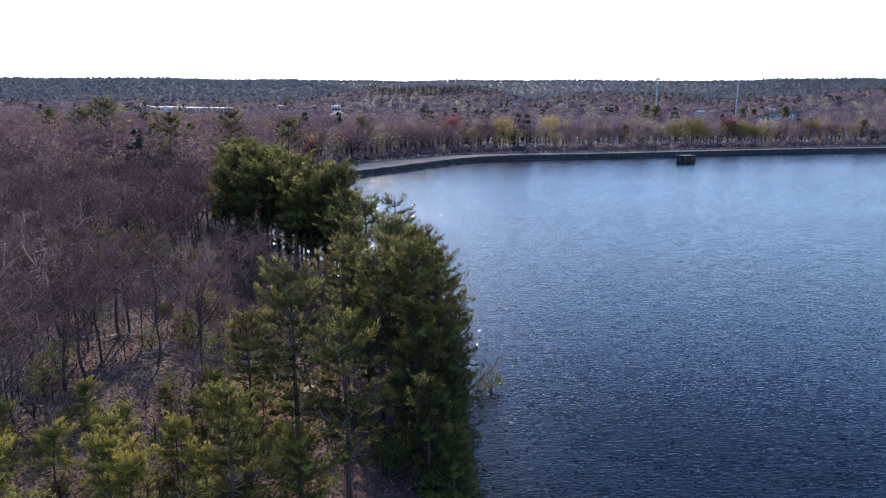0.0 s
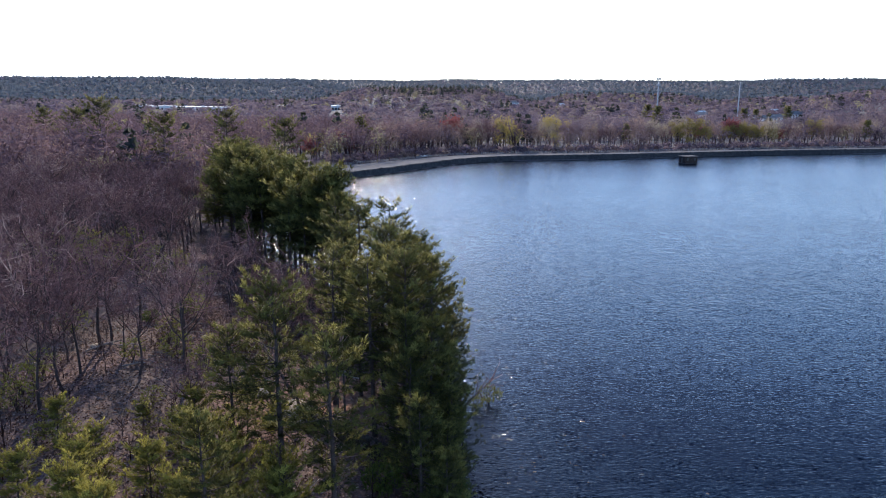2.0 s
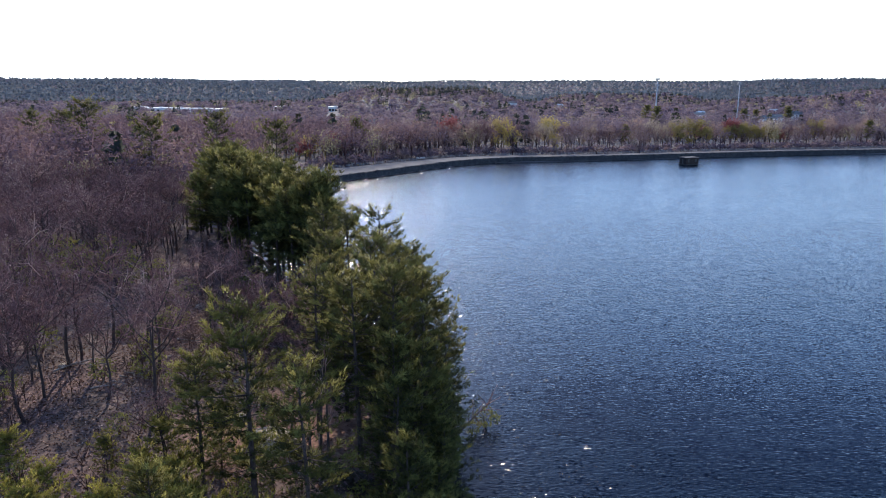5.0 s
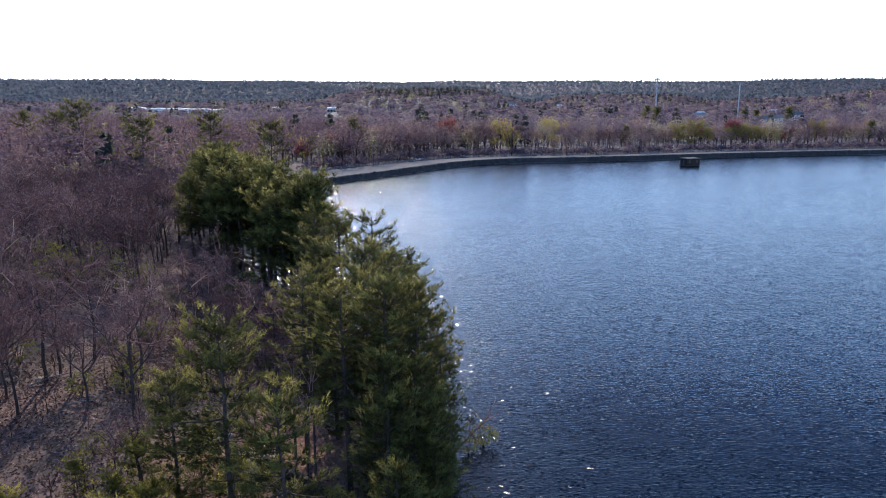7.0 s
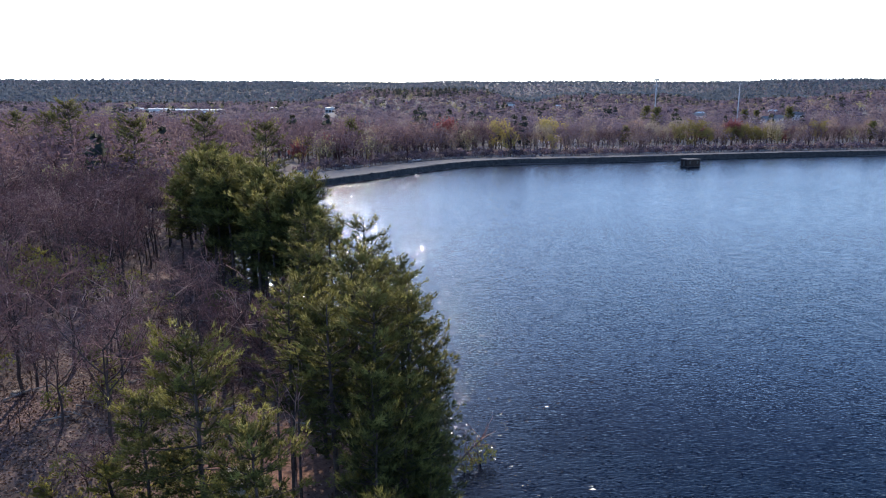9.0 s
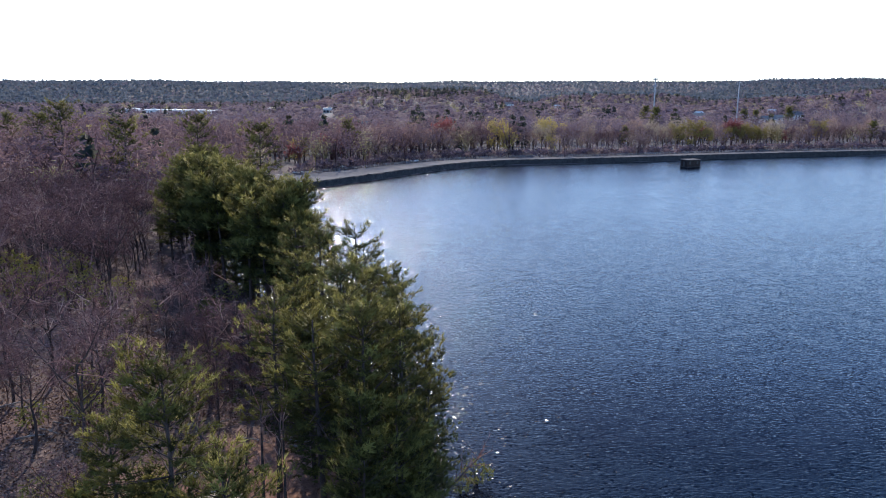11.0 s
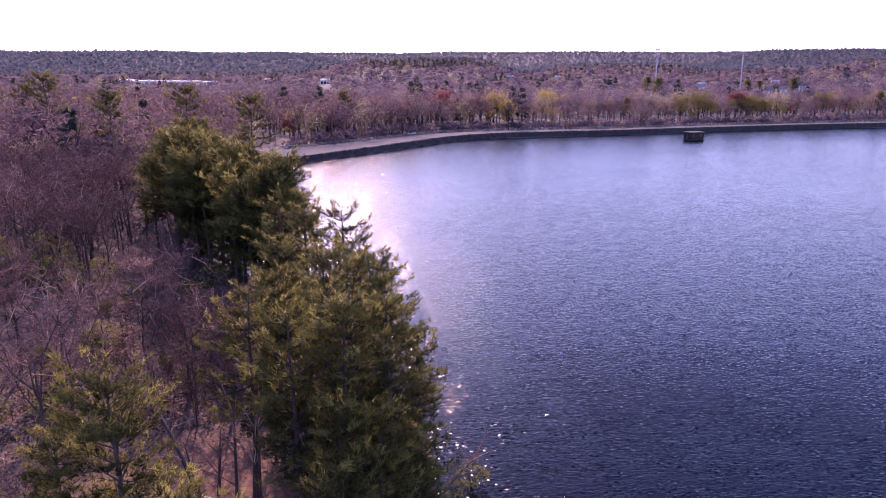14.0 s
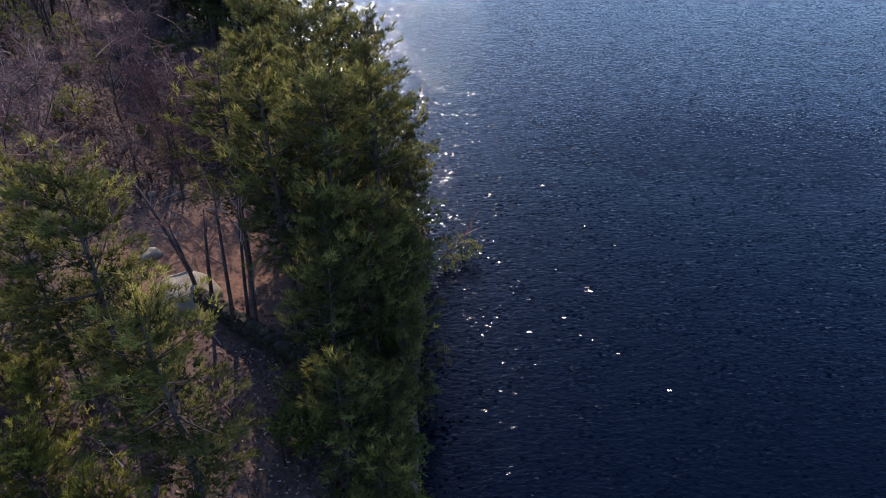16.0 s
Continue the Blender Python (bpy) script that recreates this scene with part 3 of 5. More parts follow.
# ---- trees ----
def pine(seed, h, reach, low=0.28, tufts=16, blades=8, gap=0.62, lean=0.0, big=1.0, mat=None, dome=0.46):
    """A white pine: a straight tapered trunk, whorls of level limbs that turn up at the tip, and plumes of needles in layers."""
    rng = np.random.default_rng(seed)
    wood, leaf, tone, soft = Soup(), Soup(), [], []
    zs = np.linspace(0, h * 0.985, 9)
    wob = np.cumsum(rng.normal(0, 0.10, (9, 2)), 0) * (zs / h)[:, None] + np.outer((zs / h) ** 1.5, (lean, 0))
    trunk = np.c_[wob, zs]; r0 = 0.0135 * h
    tube(wood, np.vstack([[wob[0][0], wob[0][1], -0.8], trunk]), np.r_[r0 * 1.25, r0 * (1 - zs / h) ** 0.8 + 0.03], 7)
    z = low * h
    while z < h * 0.97:
        k = (z - low * h) / (h - low * h)
        full = reach * (0.55 + 0.75 * k if k < 0.3 else 0.77 * ((1 - k) / 0.7) ** dome + 0.09)
        base = np.array([np.interp(z, zs, wob[:, 0]), np.interp(z, zs, wob[:, 1]), z])
        a0 = rng.uniform(0, 6.28)
        for j in range(rng.integers(4, 7)):
            if rng.random() < 0.24 * (1 - k): continue
            a = a0 + j * 6.28 / 5.3 + rng.normal(0, 0.3)
            ln = full * rng.uniform(0.5, 1.2); up = math.radians(-6 + 46 * k ** 1.6 + rng.normal(0, 6))
            out = np.array([math.cos(a), math.sin(a), 0.0])
            u = np.linspace(0, 1, 5)[:, None]
            line = base + out * ln * u * math.cos(up) + np.array([0, 0, 1.0]) * (ln * u * math.sin(up) + 0.16 * ln * u ** 2.4)
            tube(wood, line, np.linspace(0.012 * ln + 0.025, 0.008, 5), 3)
            side = np.array([-out[1], out[0], 0])
            # plumes along the limb, each a flat brush of tufts that turns up
            m = max(3, int(tufts * (0.40 + 0.80 * ln / reach) / 4.2))
            ps = np.clip(np.linspace(0.30, 1.0, m) + rng.normal(0, 0.05, m), 0.2, 1.02)
            pc = np.stack([np.interp(ps, u[:, 0], line[:, i]) for i in range(3)], 1)
            sp = rng.choice([-1.0, 1.0], m) * rng.uniform(0.05, 0.46, m) * ln * (1.12 - ps)
            pc = pc + side * sp[:, None] + np.array([0, 0, 1.0]) * (rng.normal(0.04, 0.08, m) + 0.10 * np.abs(sp))[:, None]
            pw = unit(out * 0.75 + side * np.sign(sp)[:, None] * 0.5 + np.array([0, 0, 0.25 + 0.5 * k]) + rng.normal(0, 0.18, (m, 3)))
            # crown light painted as tone: dark near the trunk, paler at tips and top
            crown_lit = np.clip(0.10 + 0.55 * ps ** 1.5 + 0.22 * k + rng.normal(0, 0.13) + rng.normal(0, 0.06, m), 0, 1)
            q = 7; i = np.repeat(np.arange(m), q); off = rng.uniform(-0.62, 0.55, (m * q, 1)); swing = rng.normal(0, 0.28, (m * q, 1)) * (0.9 - off)
            c = pc[i] + (pw[i] * off + np.cross(pw[i], [0, 0, 1.0]) * swing) * big + rng.normal(0, 0.11, (m * q, 3)) * big
            st = np.repeat(c, blades, 0); wy = np.repeat(pw[i] + [0, 0, 0.25], blades, 0)
            dirs = unit(wy + rng.normal(0, 0.62, st.shape) * [1, 1, 0.8])
            length = rng.uniform(0.28, 0.60, len(st))[:, None] * big
            tn = np.clip(crown_lit[i] + 0.10 * off[:, 0] + rng.normal(0, 0.03, m * q), 0, 1); tone.append(np.repeat(tn, blades * 3))
            facing = pw[i] * 0.35 + out * 0.45 + np.array([0, 0, 0.75]) + rng.normal(0, 0.12, (m * q, 3)); soft.append(np.repeat(unit(facing), blades * 3, 0))
            slivers(leaf, st - dirs * 0.10, st + dirs * length, rng.uniform(0.045, 0.085, len(st)) * big, rng)
        z += gap * rng.uniform(0.7, 1.35) * (1.15 - 0.35 * k)
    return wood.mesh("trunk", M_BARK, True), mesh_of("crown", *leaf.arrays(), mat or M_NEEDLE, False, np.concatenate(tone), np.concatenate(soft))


def bare_tree(seed, h, spread, limbs=6, branches=7, subs=6, twigs=6, wide=0.028, fork=0.33, bud=None):
    """A leafless tree: a forked trunk, rising limbs, branches and a haze of fine twigs."""
    rng = np.random.default_rng(seed)
    wood, fine = Soup(), Soup()
    zs = np.linspace(0, h * 0.72, 6); wob = np.cumsum(rng.normal(0, 0.011 * h, (6, 2)), 0); wob[0] = 0
    r0 = 0.0155 * h
    tube(wood, np.vstack([[0, 0, -0.8], np.c_[wob, zs]]), np.r_[r0 * 1.3, np.linspace(r0, r0 * 0.25, 6)], 6)
    S, E, W = [], [], []
    for i in range(limbs):
        z = h * rng.uniform(fork, 0.70) if i else h * 0.70
        b0 = np.array([np.interp(z, zs, wob[:, 0]), np.interp(z, zs, wob[:, 1]), z])
        a = i * 2.4 + rng.normal(0, 0.4); out = np.array([math.cos(a), math.sin(a), 0])
        ln = (h - z) * rng.uniform(0.85, 1.05) + spread * 0.25; k = spread * rng.uniform(0.6, 1.05) * (1 - 0.55 * (i == 0))
        u = np.linspace(0, 1, 5)[:, None]
        line = b0 + out * k * u ** 0.85 + np.array([0, 0, 1.0]) * (h - z) * rng.uniform(0.75, 1.0) * u ** 1.15 + rng.normal(0, 0.03 * ln, (5, 3)) * u
        tube(wood, line, np.linspace(r0 * 0.38, 0.025, 5), 4)
        for j in range(branches):
            s = rng.uniform(0.25, 1.0)
            p = np.array([np.interp(s, u[:, 0], line[:, c]) for c in range(3)])
            d = unit(unit(line[-1] - line[0]) * 0.8 + rng.normal(0, 0.75, 3) + np.array([0, 0, 0.02])); bl = ln * rng.uniform(0.22, 0.45)
            bend = rng.normal(0, 0.08 * bl, 3)
            bline = np.array([p, p + d * bl * 0.5 + bend, p + d * bl + bend * 0.4])
            tube(fine, bline, [0.05, 0.034, 0.01], 3)
            sub = rng.uniform(0.2, 1.0, subs)
            sp = np.stack([np.interp(sub, [0, 0.5, 1], bline[:, c]) for c in range(3)], 1)
            sd = unit(d + rng.normal(0, 0.75, (subs, 3))); sl = bl * rng.uniform(0.3, 0.6, subs)[:, None]
            S.append(sp); E.append(sp + sd * sl); W.append(np.full(subs, wide * 1.3))
            tw = np.repeat(np.arange(subs), twigs); tk = rng.uniform(0.15, 1.0, len(tw))[:, None]
            ts = sp[tw] + sd[tw] * sl[tw] * tk
            td = unit(sd[tw] + rng.normal(0, 0.75, (len(tw), 3)) + [0, 0, 0.05])
            S.append(ts); E.append(ts + td * rng.uniform(0.35, 1.0, len(tw))[:, None] * h / 15); W.append(np.full(len(tw), wide))
    slivers(fine, np.concatenate(S), np.concatenate(E), np.concatenate(W), rng)
    if bud:
        e = np.concatenate(E); e = e[rng.random(len(e)) < bud]; dd = unit(rng.normal(size=e.shape))
        slivers(fine, e - dd * 0.1, e + dd * 0.16, np.full(len(e), 4.2 * wide), rng)
    return wood.mesh("trunk", M_BARK, True), fine.mesh("crown", M_TWIG)


def budding_tree(seed, h, wide, mat, thin=1.0, leafy=1.0):
    """A tree in early bud: forked wood as of a bare tree, and loose small leaf tufts round the twig ends."""
    r = np.random.default_rng(seed); wood, leaf = Soup(), Soup()
    tube(wood, [(0, 0, -0.8), (0.1, 0, h * 0.3), (0, 0.2, h * 0.75)], [0.26, 0.2, 0.05], 6)
    for i in range(9):
        a = i * 2.4; z = h * r.uniform(0.15, 0.55); out = np.array([math.cos(a), math.sin(a), 0]) * wide * r.uniform(0.45, 0.9); tip = out + [0, 0, min(h * 0.97, z + h * r.uniform(0.3, 0.55))]
        mid = out * 0.45 + [0, 0, z + (tip[2] - z) * 0.6]; tube(wood, [(0, 0, z), mid, tip], [0.13, 0.08, 0.02], 4)
        n = int(60 * thin); k = r.uniform(0.25, 1.05, (n, 1)); c = mid + (tip - mid) * k + r.normal(0, 0.21, (n, 3)) * wide; c[:, 2] = np.maximum(c[:, 2], h * 0.12)
        st = np.repeat(c, 5, 0); d = unit(r.normal(size=st.shape)); slivers(leaf, st, st + d * r.uniform(0.4, 1.0, (len(st), 1)), r.uniform(0.2, 0.42, len(st)) * leafy, r)
    return wood.mesh("trunk", M_BARK, True), leaf.mesh("crown", mat)


def shrub(seed, h, wide, n=260, mat=None, stems=7):
    rng = np.random.default_rng(seed); wood, leaf = Soup(), Soup()
    for i in range(stems):
        a = i * 2.4; tip = np.array([math.cos(a) * wide * rng.uniform(0.3, 0.8), math.sin(a) * wide * rng.uniform(0.3, 0.8), h * rng.uniform(0.7, 1)])
        mid = tip * [0.4, 0.4, 0.55]; tube(wood, [(0, 0, -0.3), mid, tip], [0.05, 0.035, 0.012], 3)
    d = unit(rng.normal(size=(n, 3))) * rng.uniform(0.35, 1, (n, 1)) ** 0.5 * [wide, wide, h * 0.5] + [0, 0, h * 0.55]
    d = d[d[:, 2] > 0.1]; st = np.repeat(d, 6, 0); w = unit(rng.normal(size=st.shape) + [0, 0, 0.5])
    slivers(leaf, st, st + w * rng.uniform(0.15, 0.42, (len(st), 1)), rng.uniform(0.08, 0.16, len(st)), rng)
    return wood.mesh("stem", M_BARK, True), leaf.mesh("foliage", mat or M_SHRUB)


def planted(name, meshes, mats, label, category, group=""):
    """A plant as a thing with its two parts, at the origin."""
    e = tagged(new(name), label, category, group)
    for me in meshes: part(me.name.split(".")[0], me, None, e)
    return e


class Nursery:
    """Prototypes, each put down first itself, then as copies."""
    def __init__(self, name, kinds, category, group): self.name, self.kinds, self.cat, self.group, self.made = name, kinds, category, group, {}
    def put(self, k, x, y, size=1.0, turn=0.0, z=None, tilt=0.0):
        z = gz(x, y) if z is None else z
        if k not in self.made:
            meshes, label = self.kinds[k]
            ob = planted(self.name, meshes, None, label, self.cat, self.group); self.made[k] = ob
        else:
            ob = copy_thing(self.made[k], Matrix())
        ob.matrix_basis = pose(x, y, z, tilt, 0, turn) @ Matrix.Diagonal((size, size, size, 1))
        return ob

rng = np.random.default_rng(7)
H0 = 20.0
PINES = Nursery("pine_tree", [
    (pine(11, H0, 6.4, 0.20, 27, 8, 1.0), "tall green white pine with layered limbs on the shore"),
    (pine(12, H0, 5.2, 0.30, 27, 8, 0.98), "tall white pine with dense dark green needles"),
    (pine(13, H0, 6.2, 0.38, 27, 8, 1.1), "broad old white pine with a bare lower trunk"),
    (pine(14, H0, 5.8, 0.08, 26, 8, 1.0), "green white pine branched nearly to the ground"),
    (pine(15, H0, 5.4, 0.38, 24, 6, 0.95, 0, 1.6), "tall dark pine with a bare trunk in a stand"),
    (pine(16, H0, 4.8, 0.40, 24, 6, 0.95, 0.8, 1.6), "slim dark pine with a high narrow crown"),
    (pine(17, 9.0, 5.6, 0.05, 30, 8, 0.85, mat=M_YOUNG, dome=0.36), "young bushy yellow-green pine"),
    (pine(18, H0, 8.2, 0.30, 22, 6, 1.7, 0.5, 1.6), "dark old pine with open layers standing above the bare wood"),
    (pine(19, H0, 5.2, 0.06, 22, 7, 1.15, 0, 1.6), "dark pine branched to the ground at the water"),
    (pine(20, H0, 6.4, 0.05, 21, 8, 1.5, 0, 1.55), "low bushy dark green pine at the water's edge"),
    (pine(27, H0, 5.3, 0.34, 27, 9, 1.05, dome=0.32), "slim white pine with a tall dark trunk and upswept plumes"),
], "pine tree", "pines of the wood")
# kind, x, y, height of the top above the water
for k, x, y, top in [
        (10, -14.7, 58.6, 19.8), (10, -9.4, 52.0, 17.8), (6, -12.5, 49, 9), (6, -17.5, 53, 9), (3, -16.5, 45, 15.3),
        (0, -5.2, 71.0, 20.0), (1, -7.2, 76.5, 19), (0, -6.4, 87.5, 18.5), (3, -10.6, 79, 16.5), (2, -8.2, 70.2, 19.2), (3, -2.6, 75.0, 18.4), (2, -13.2, 76.8, 18.8), (0, -8.4, 82.5, 20.0), (3, -3.6, 83.5, 17.5),
        (1, -12.8, 84, 18), (2, -8.0, 97.0, 21.0), (1, -13.0, 100.0, 20.0), (2, -17.5, 109.5, 19.5), (0, -4.0, 91, 17.5), (1, -14, 92, 18.5),
        (3, -0.9, 58, 8.5), (3, -0.5, 63, 9.5), (3, -0.8, 70, 11), (3, -0.3, 78, 11), (3, -0.9, 52, 9), (3, -0.9, 86, 12), (3, -0.4, 66.5, 7), (3, -0.6, 74, 8), (3, -0.5, 55, 7), (3, -0.6, 60.5, 6.5), (3, -4.2, 61.5, 13.8), (3, -2.4, 66.5, 14.5), (3, -3.0, 55.5, 11.5), (3, -4.8, 65, 15.5),
        (4, -46, 152, 23.6), (5, -41, 144, 24), (4, -37, 147.5, 23), (5, -33, 140.5, 22.2), (4, -29.5, 134.5, 23), (5, -25.5, 128.5, 22.3), (4, -21.5, 122, 21.5), (4, -20.5, 124.5, 22.5),
        (5, -44, 160, 23), (4, -49, 160, 21.5), (5, -36, 138, 21.5), (4, -41, 154, 23), (4, -18, 116.5, 19), (5, -24.5, 121, 20.5), (4, -29, 128, 21), (4, -53, 176, 22), (5, -58, 182, 21), (4, -60, 200, 22),
        (10, -19.8, 61.8, 15.0), (6, -20.5, 68.5, 7.0), (6, -16.8, 65.5, 6.5), (6, -24.5, 66.5, 7.5), (6, -30, 58, 7.6), (6, -23.5, 53, 8.8), (6, -26.5, 48, 9.5), (6, -36, 63, 7.8), (6, -21, 59.5, 7.4), (6, -33, 52, 8.5), (6, -40, 56, 8.5), (6, -20, 50, 8.0), (6, -24, 45.5, 9.5), (6, -29, 54, 8.5), (6, -44, 60, 8.2), (6, -24.5, 62, 7), (6, -29, 65, 6.6), (6, -38, 50, 9.5), (6, -34.5, 46, 10),
        (4, -38, 158, 20), (5, -34, 150, 20), (4, -27, 138, 19), (5, -47, 168, 21), (4, -31, 146, 19), (5, -22, 129, 18.5), (4, -50, 152, 19),
        (7, -119, 250, 31.5), (7, -81, 205, 27.5), (7, -72.2, 235, 28), (7, -168, 300, 27), (7, -148, 290, 27.4), (7, -52.5, 230, 25.5)]:
    z = gz(x, y); k = 9 if k == 3 and top < 14.6 and x > -7 else k; PINES.put(k, x, y, (top - z) / (9.0 if k == 6 else H0), rng.uniform(0, 360), z)

for i in range(22):      # a screen of low pines along the stand's shore
    y = 114 + i * 3.6; x = float(np.interp(y, [113, 124, 138, 150, 168, 195], [-11, -18, -29, -38, -47, -54])) - rng.uniform(2.2, 6.0); top = rng.uniform(6, 10.5)
    z = gz(x, y); PINES.put(8, x, y, (top - z) / H0, rng.uniform(0, 360), z)
for k, x, y, top in [(5, -31, 137, 22), (4, -27, 131, 21), (5, -34, 143, 23), (5, -39, 141, 21.5), (4, -23, 126.5, 20.5)]:
    z = gz(x, y); PINES.put(k, x, y, (top - z) / H0, rng.uniform(0, 360), z)

BARE = Nursery("bare_tree", [
    (bare_tree(21, 14, 5.0, 7, 8, 7, 6, bud=0.2), "leafless grey-brown oak in early spring"),
    (bare_tree(22, 13, 4.4, 6, 9, 7, 6, bud=0.2), "leafless maple with fine purplish twigs"),
    (bare_tree(23, 15, 5.4, 8, 7, 7, 6, bud=0.2), "tall leafless hardwood with spreading limbs"),
    (bare_tree(24, 11, 4.4, 7, 8, 7, 5, bud=0.2), "small bare tree with reddish spring buds"),
    (bare_tree(25, 14, 6.2, 7, 6, 5, 5, 0.045, bud=0.45), "leafless hardwood deep in the wood"),
    (bare_tree(26, 13, 6.2, 7, 6, 5, 5, 0.045, bud=0.45), "leafless purplish hardwood deep in the wood"),
    (bare_tree(27, 15, 6.4, 8, 6, 5, 4, 0.045, bud=0.45), "tall grey leafless hardwood deep in the wood"),
], "tree", "bare hardwoods of the wood")


def scatter(x0, x1, y0, y1, gap, seed):
    """Places on a jittered lattice, in no order."""
    r = np.random.default_rng(seed)
    g = np.stack(np.meshgrid(np.arange(x0, x1, gap), np.arange(y0, y1, gap), indexing="ij"), -1).reshape(-1, 2)
    g = g + r.uniform(-0.46, 0.46, g.shape) * gap
    return g[r.permutation(len(g))]

BUDDING = Nursery("budding_tree", [
    (budding_tree(31, 14, 5.0, M_YELLOW), "rounded willow in bright yellow-green bud"),
    (budding_tree(32, 15, 4.6, M_OLIVE), "olive-green evergreen behind the dam"),
    (budding_tree(33, 13, 4.2, M_RED), "maple in dark red bud"),
    (budding_tree(34, 14, 4.6, M_PINK, 0.9, 0.4), "tree in pinkish-brown early bud"),
    (budding_tree(35, 14, 5.4, M_TAN, 0.9, 0.4), "broad bare tree with tan twig ends"),
    (budding_tree(36, 14, 4.8, M_PLUM, 0.9, 0.4), "bare tree with purple-brown twig ends"),
], "tree", "budding trees behind the dam")
for k, x, y, top in [
        (0, 62.8, 421, 11.7), (0, 63, 447, 19.6), (0, 32.6, 425, 19.4), (0, 37, 414, 16), (0, 72, 452, 17), (0, -66, 352, 14),
        (1, 141, 445, 17.3), (1, 152.8, 450, 19.5), (1, 159, 446, 15.2), (1, 174, 455, 14.8), (1, 181, 457, 15.5), (1, 186.4, 460, 16.7), (1, 193, 461, 15.5), (1, 198, 462, 14.5), (1, 208.3, 465, 13.7), (1, 147, 441, 9),
        (2, -65.2, 342, 13.3), (2, -55, 366, 15.7), (2, 1.8, 430, 21), (2, 215, 470, 12), (2, -50, 372, 13),
        (3, -27, 400, 18.3), (3, -15, 405, 19), (3, -6, 412, 17), (3, 12, 416, 18), (3, 118, 436, 14), (3, 232, 474, 14), (3, -34, 394, 17), (3, -21, 396, 15), (3, -44, 380, 15), (3, 5, 404, 14), (3, 88, 440, 16), (3, 100, 446, 17), (3, 247, 476, 16), (3, 262, 480, 15)]:
    z = gz(x, y); BUDDING.put(k, x, y, (top - z) / (14, 15, 13, 14)[k], rng.uniform(0, 360), z)
_r = np.random.default_rng(61)
for x in np.arange(-58, 330, 8.5):
    x = x + _r.uniform(-3, 3); y = float(np.interp(x, [-60, -30, 0, 40, 120, 200, 330], [356, 394, 408, 420, 440, 462, 490])) + _r.uniform(2, 26)
    k = int(_r.choice([3, 4, 5, 2, 1], p=[0.38, 0.28, 0.22, 0.05, 0.07])); z = gz(x, y)
    BUDDING.put(k, x, y, _r.uniform(13, 19) / 14, _r.uniform(0, 360), z)
for k, x, y, top in [(0, 17.3, 410, 18.8), (2, 23.6, 413, 17.8), (1, 46.1, 418, 14.5), (2, 228.5, 462, 16.5), (1, 236, 464, 14), (0, 52, 424, 15), (2, 84, 430, 15), (0, 95, 434, 14), (1, 128, 440, 13), (0, 0, 408, 17), (2, 250, 468, 15), (2, 76, 428, 16), (1, 90, 428, 13), (0, 104, 434, 15), (2, 114, 438, 16), (0, 122, 444, 16), (1, 134, 440, 14), (2, 165, 452, 13), (0, 218, 466, 15), (1, 222, 460, 12), (0, 240, 472, 16), (2, 258, 468, 14), (1, -20, 392, 15), (0, -30, 386, 15), (2, -42, 372, 15), (0, -54, 356, 14), (2, -10, 400, 16)]:
    z = gz(x, y); BARE.put(k, x, y, (top - z) / (14, 13, 15)[k], rng.uniform(0, 360), z)
for k, x, y, top in [(4, 161, 560, 25), (4, 171, 620, 25), (4, 271, 470, 18), (5, 107.7, 441, 16.5), (4, 276, 650, 21), (5, 262, 640, 22), (5, 281, 600, 25), (5, -47, 396, 22.3), (5, -63.2, 352, 15.3), (5, -38.4, 392, 13), (5, -42, 394, 16),
        (5, -58, 205, 22)]:
    z = gz(x, y); PINES.put(k, x, y, (top - z) / H0, rng.uniform(0, 360), z)

CLEAR = [(-19, 80, 10), (-52, 111, 8.5), (-47, 96, 5), (-28, 90, 6), (-60, 120, 5), (-12, 71, 5.5), (-16, 62, 6), (-11, 55, 7), (-26, 54, 10), (-37, 54, 6), (-46, 103, 5.5)]
wood_at = scatter(-260, 5, 52, 190, 5.6, 3)
wood_at = wood_at[(lake_distance(wood_at) > 5) & (wood_at[:, 0] > -0.66 * wood_at[:, 1] - 6)]
for cx, cy, cr in CLEAR: wood_at = wood_at[np.hypot(wood_at[:, 0] - cx, wood_at[:, 1] - cy) > cr]
wood_at = wood_at[~((wood_at[:, 0] > -19) & (wood_at[:, 1] < 108))]
wood_at = wood_at[~((np.abs(wood_at[:, 0] + 40) < 14) & (np.abs(wood_at[:, 1] - 150) < 18))]
wood_at = wood_at[~((wood_at[:, 0] > -46) & (wood_at[:, 1] > 98) & (wood_at[:, 1] < 142) & (np.random.default_rng(5).random(len(wood_at)) < 0.88))]
wood_at = wood_at[~((wood_at[:, 1] < 122) & (np.random.default_rng(6).random(len(wood_at)) < 0.16))]
_t = np.clip((wood_at[:, 1] - 76) / 38, 0, 1); _lane = np.abs(wood_at[:, 0] - (-34 - 17 * _t)) < 5.5      # an open strip of sunlit leaf floor
wood_at = wood_at[~(_lane & (wood_at[:, 1] < 116) & (np.random.default_rng(15).random(len(wood_at)) < 0.5))]
for x, y in wood_at:
    near = y < 118
    BARE.put(int(rng.integers(0, 4)) if near else int(rng.integers(4, 7)), x, y, rng.uniform(0.72, 1.12), rng.uniform(0, 360), tilt=rng.normal(0, 3))

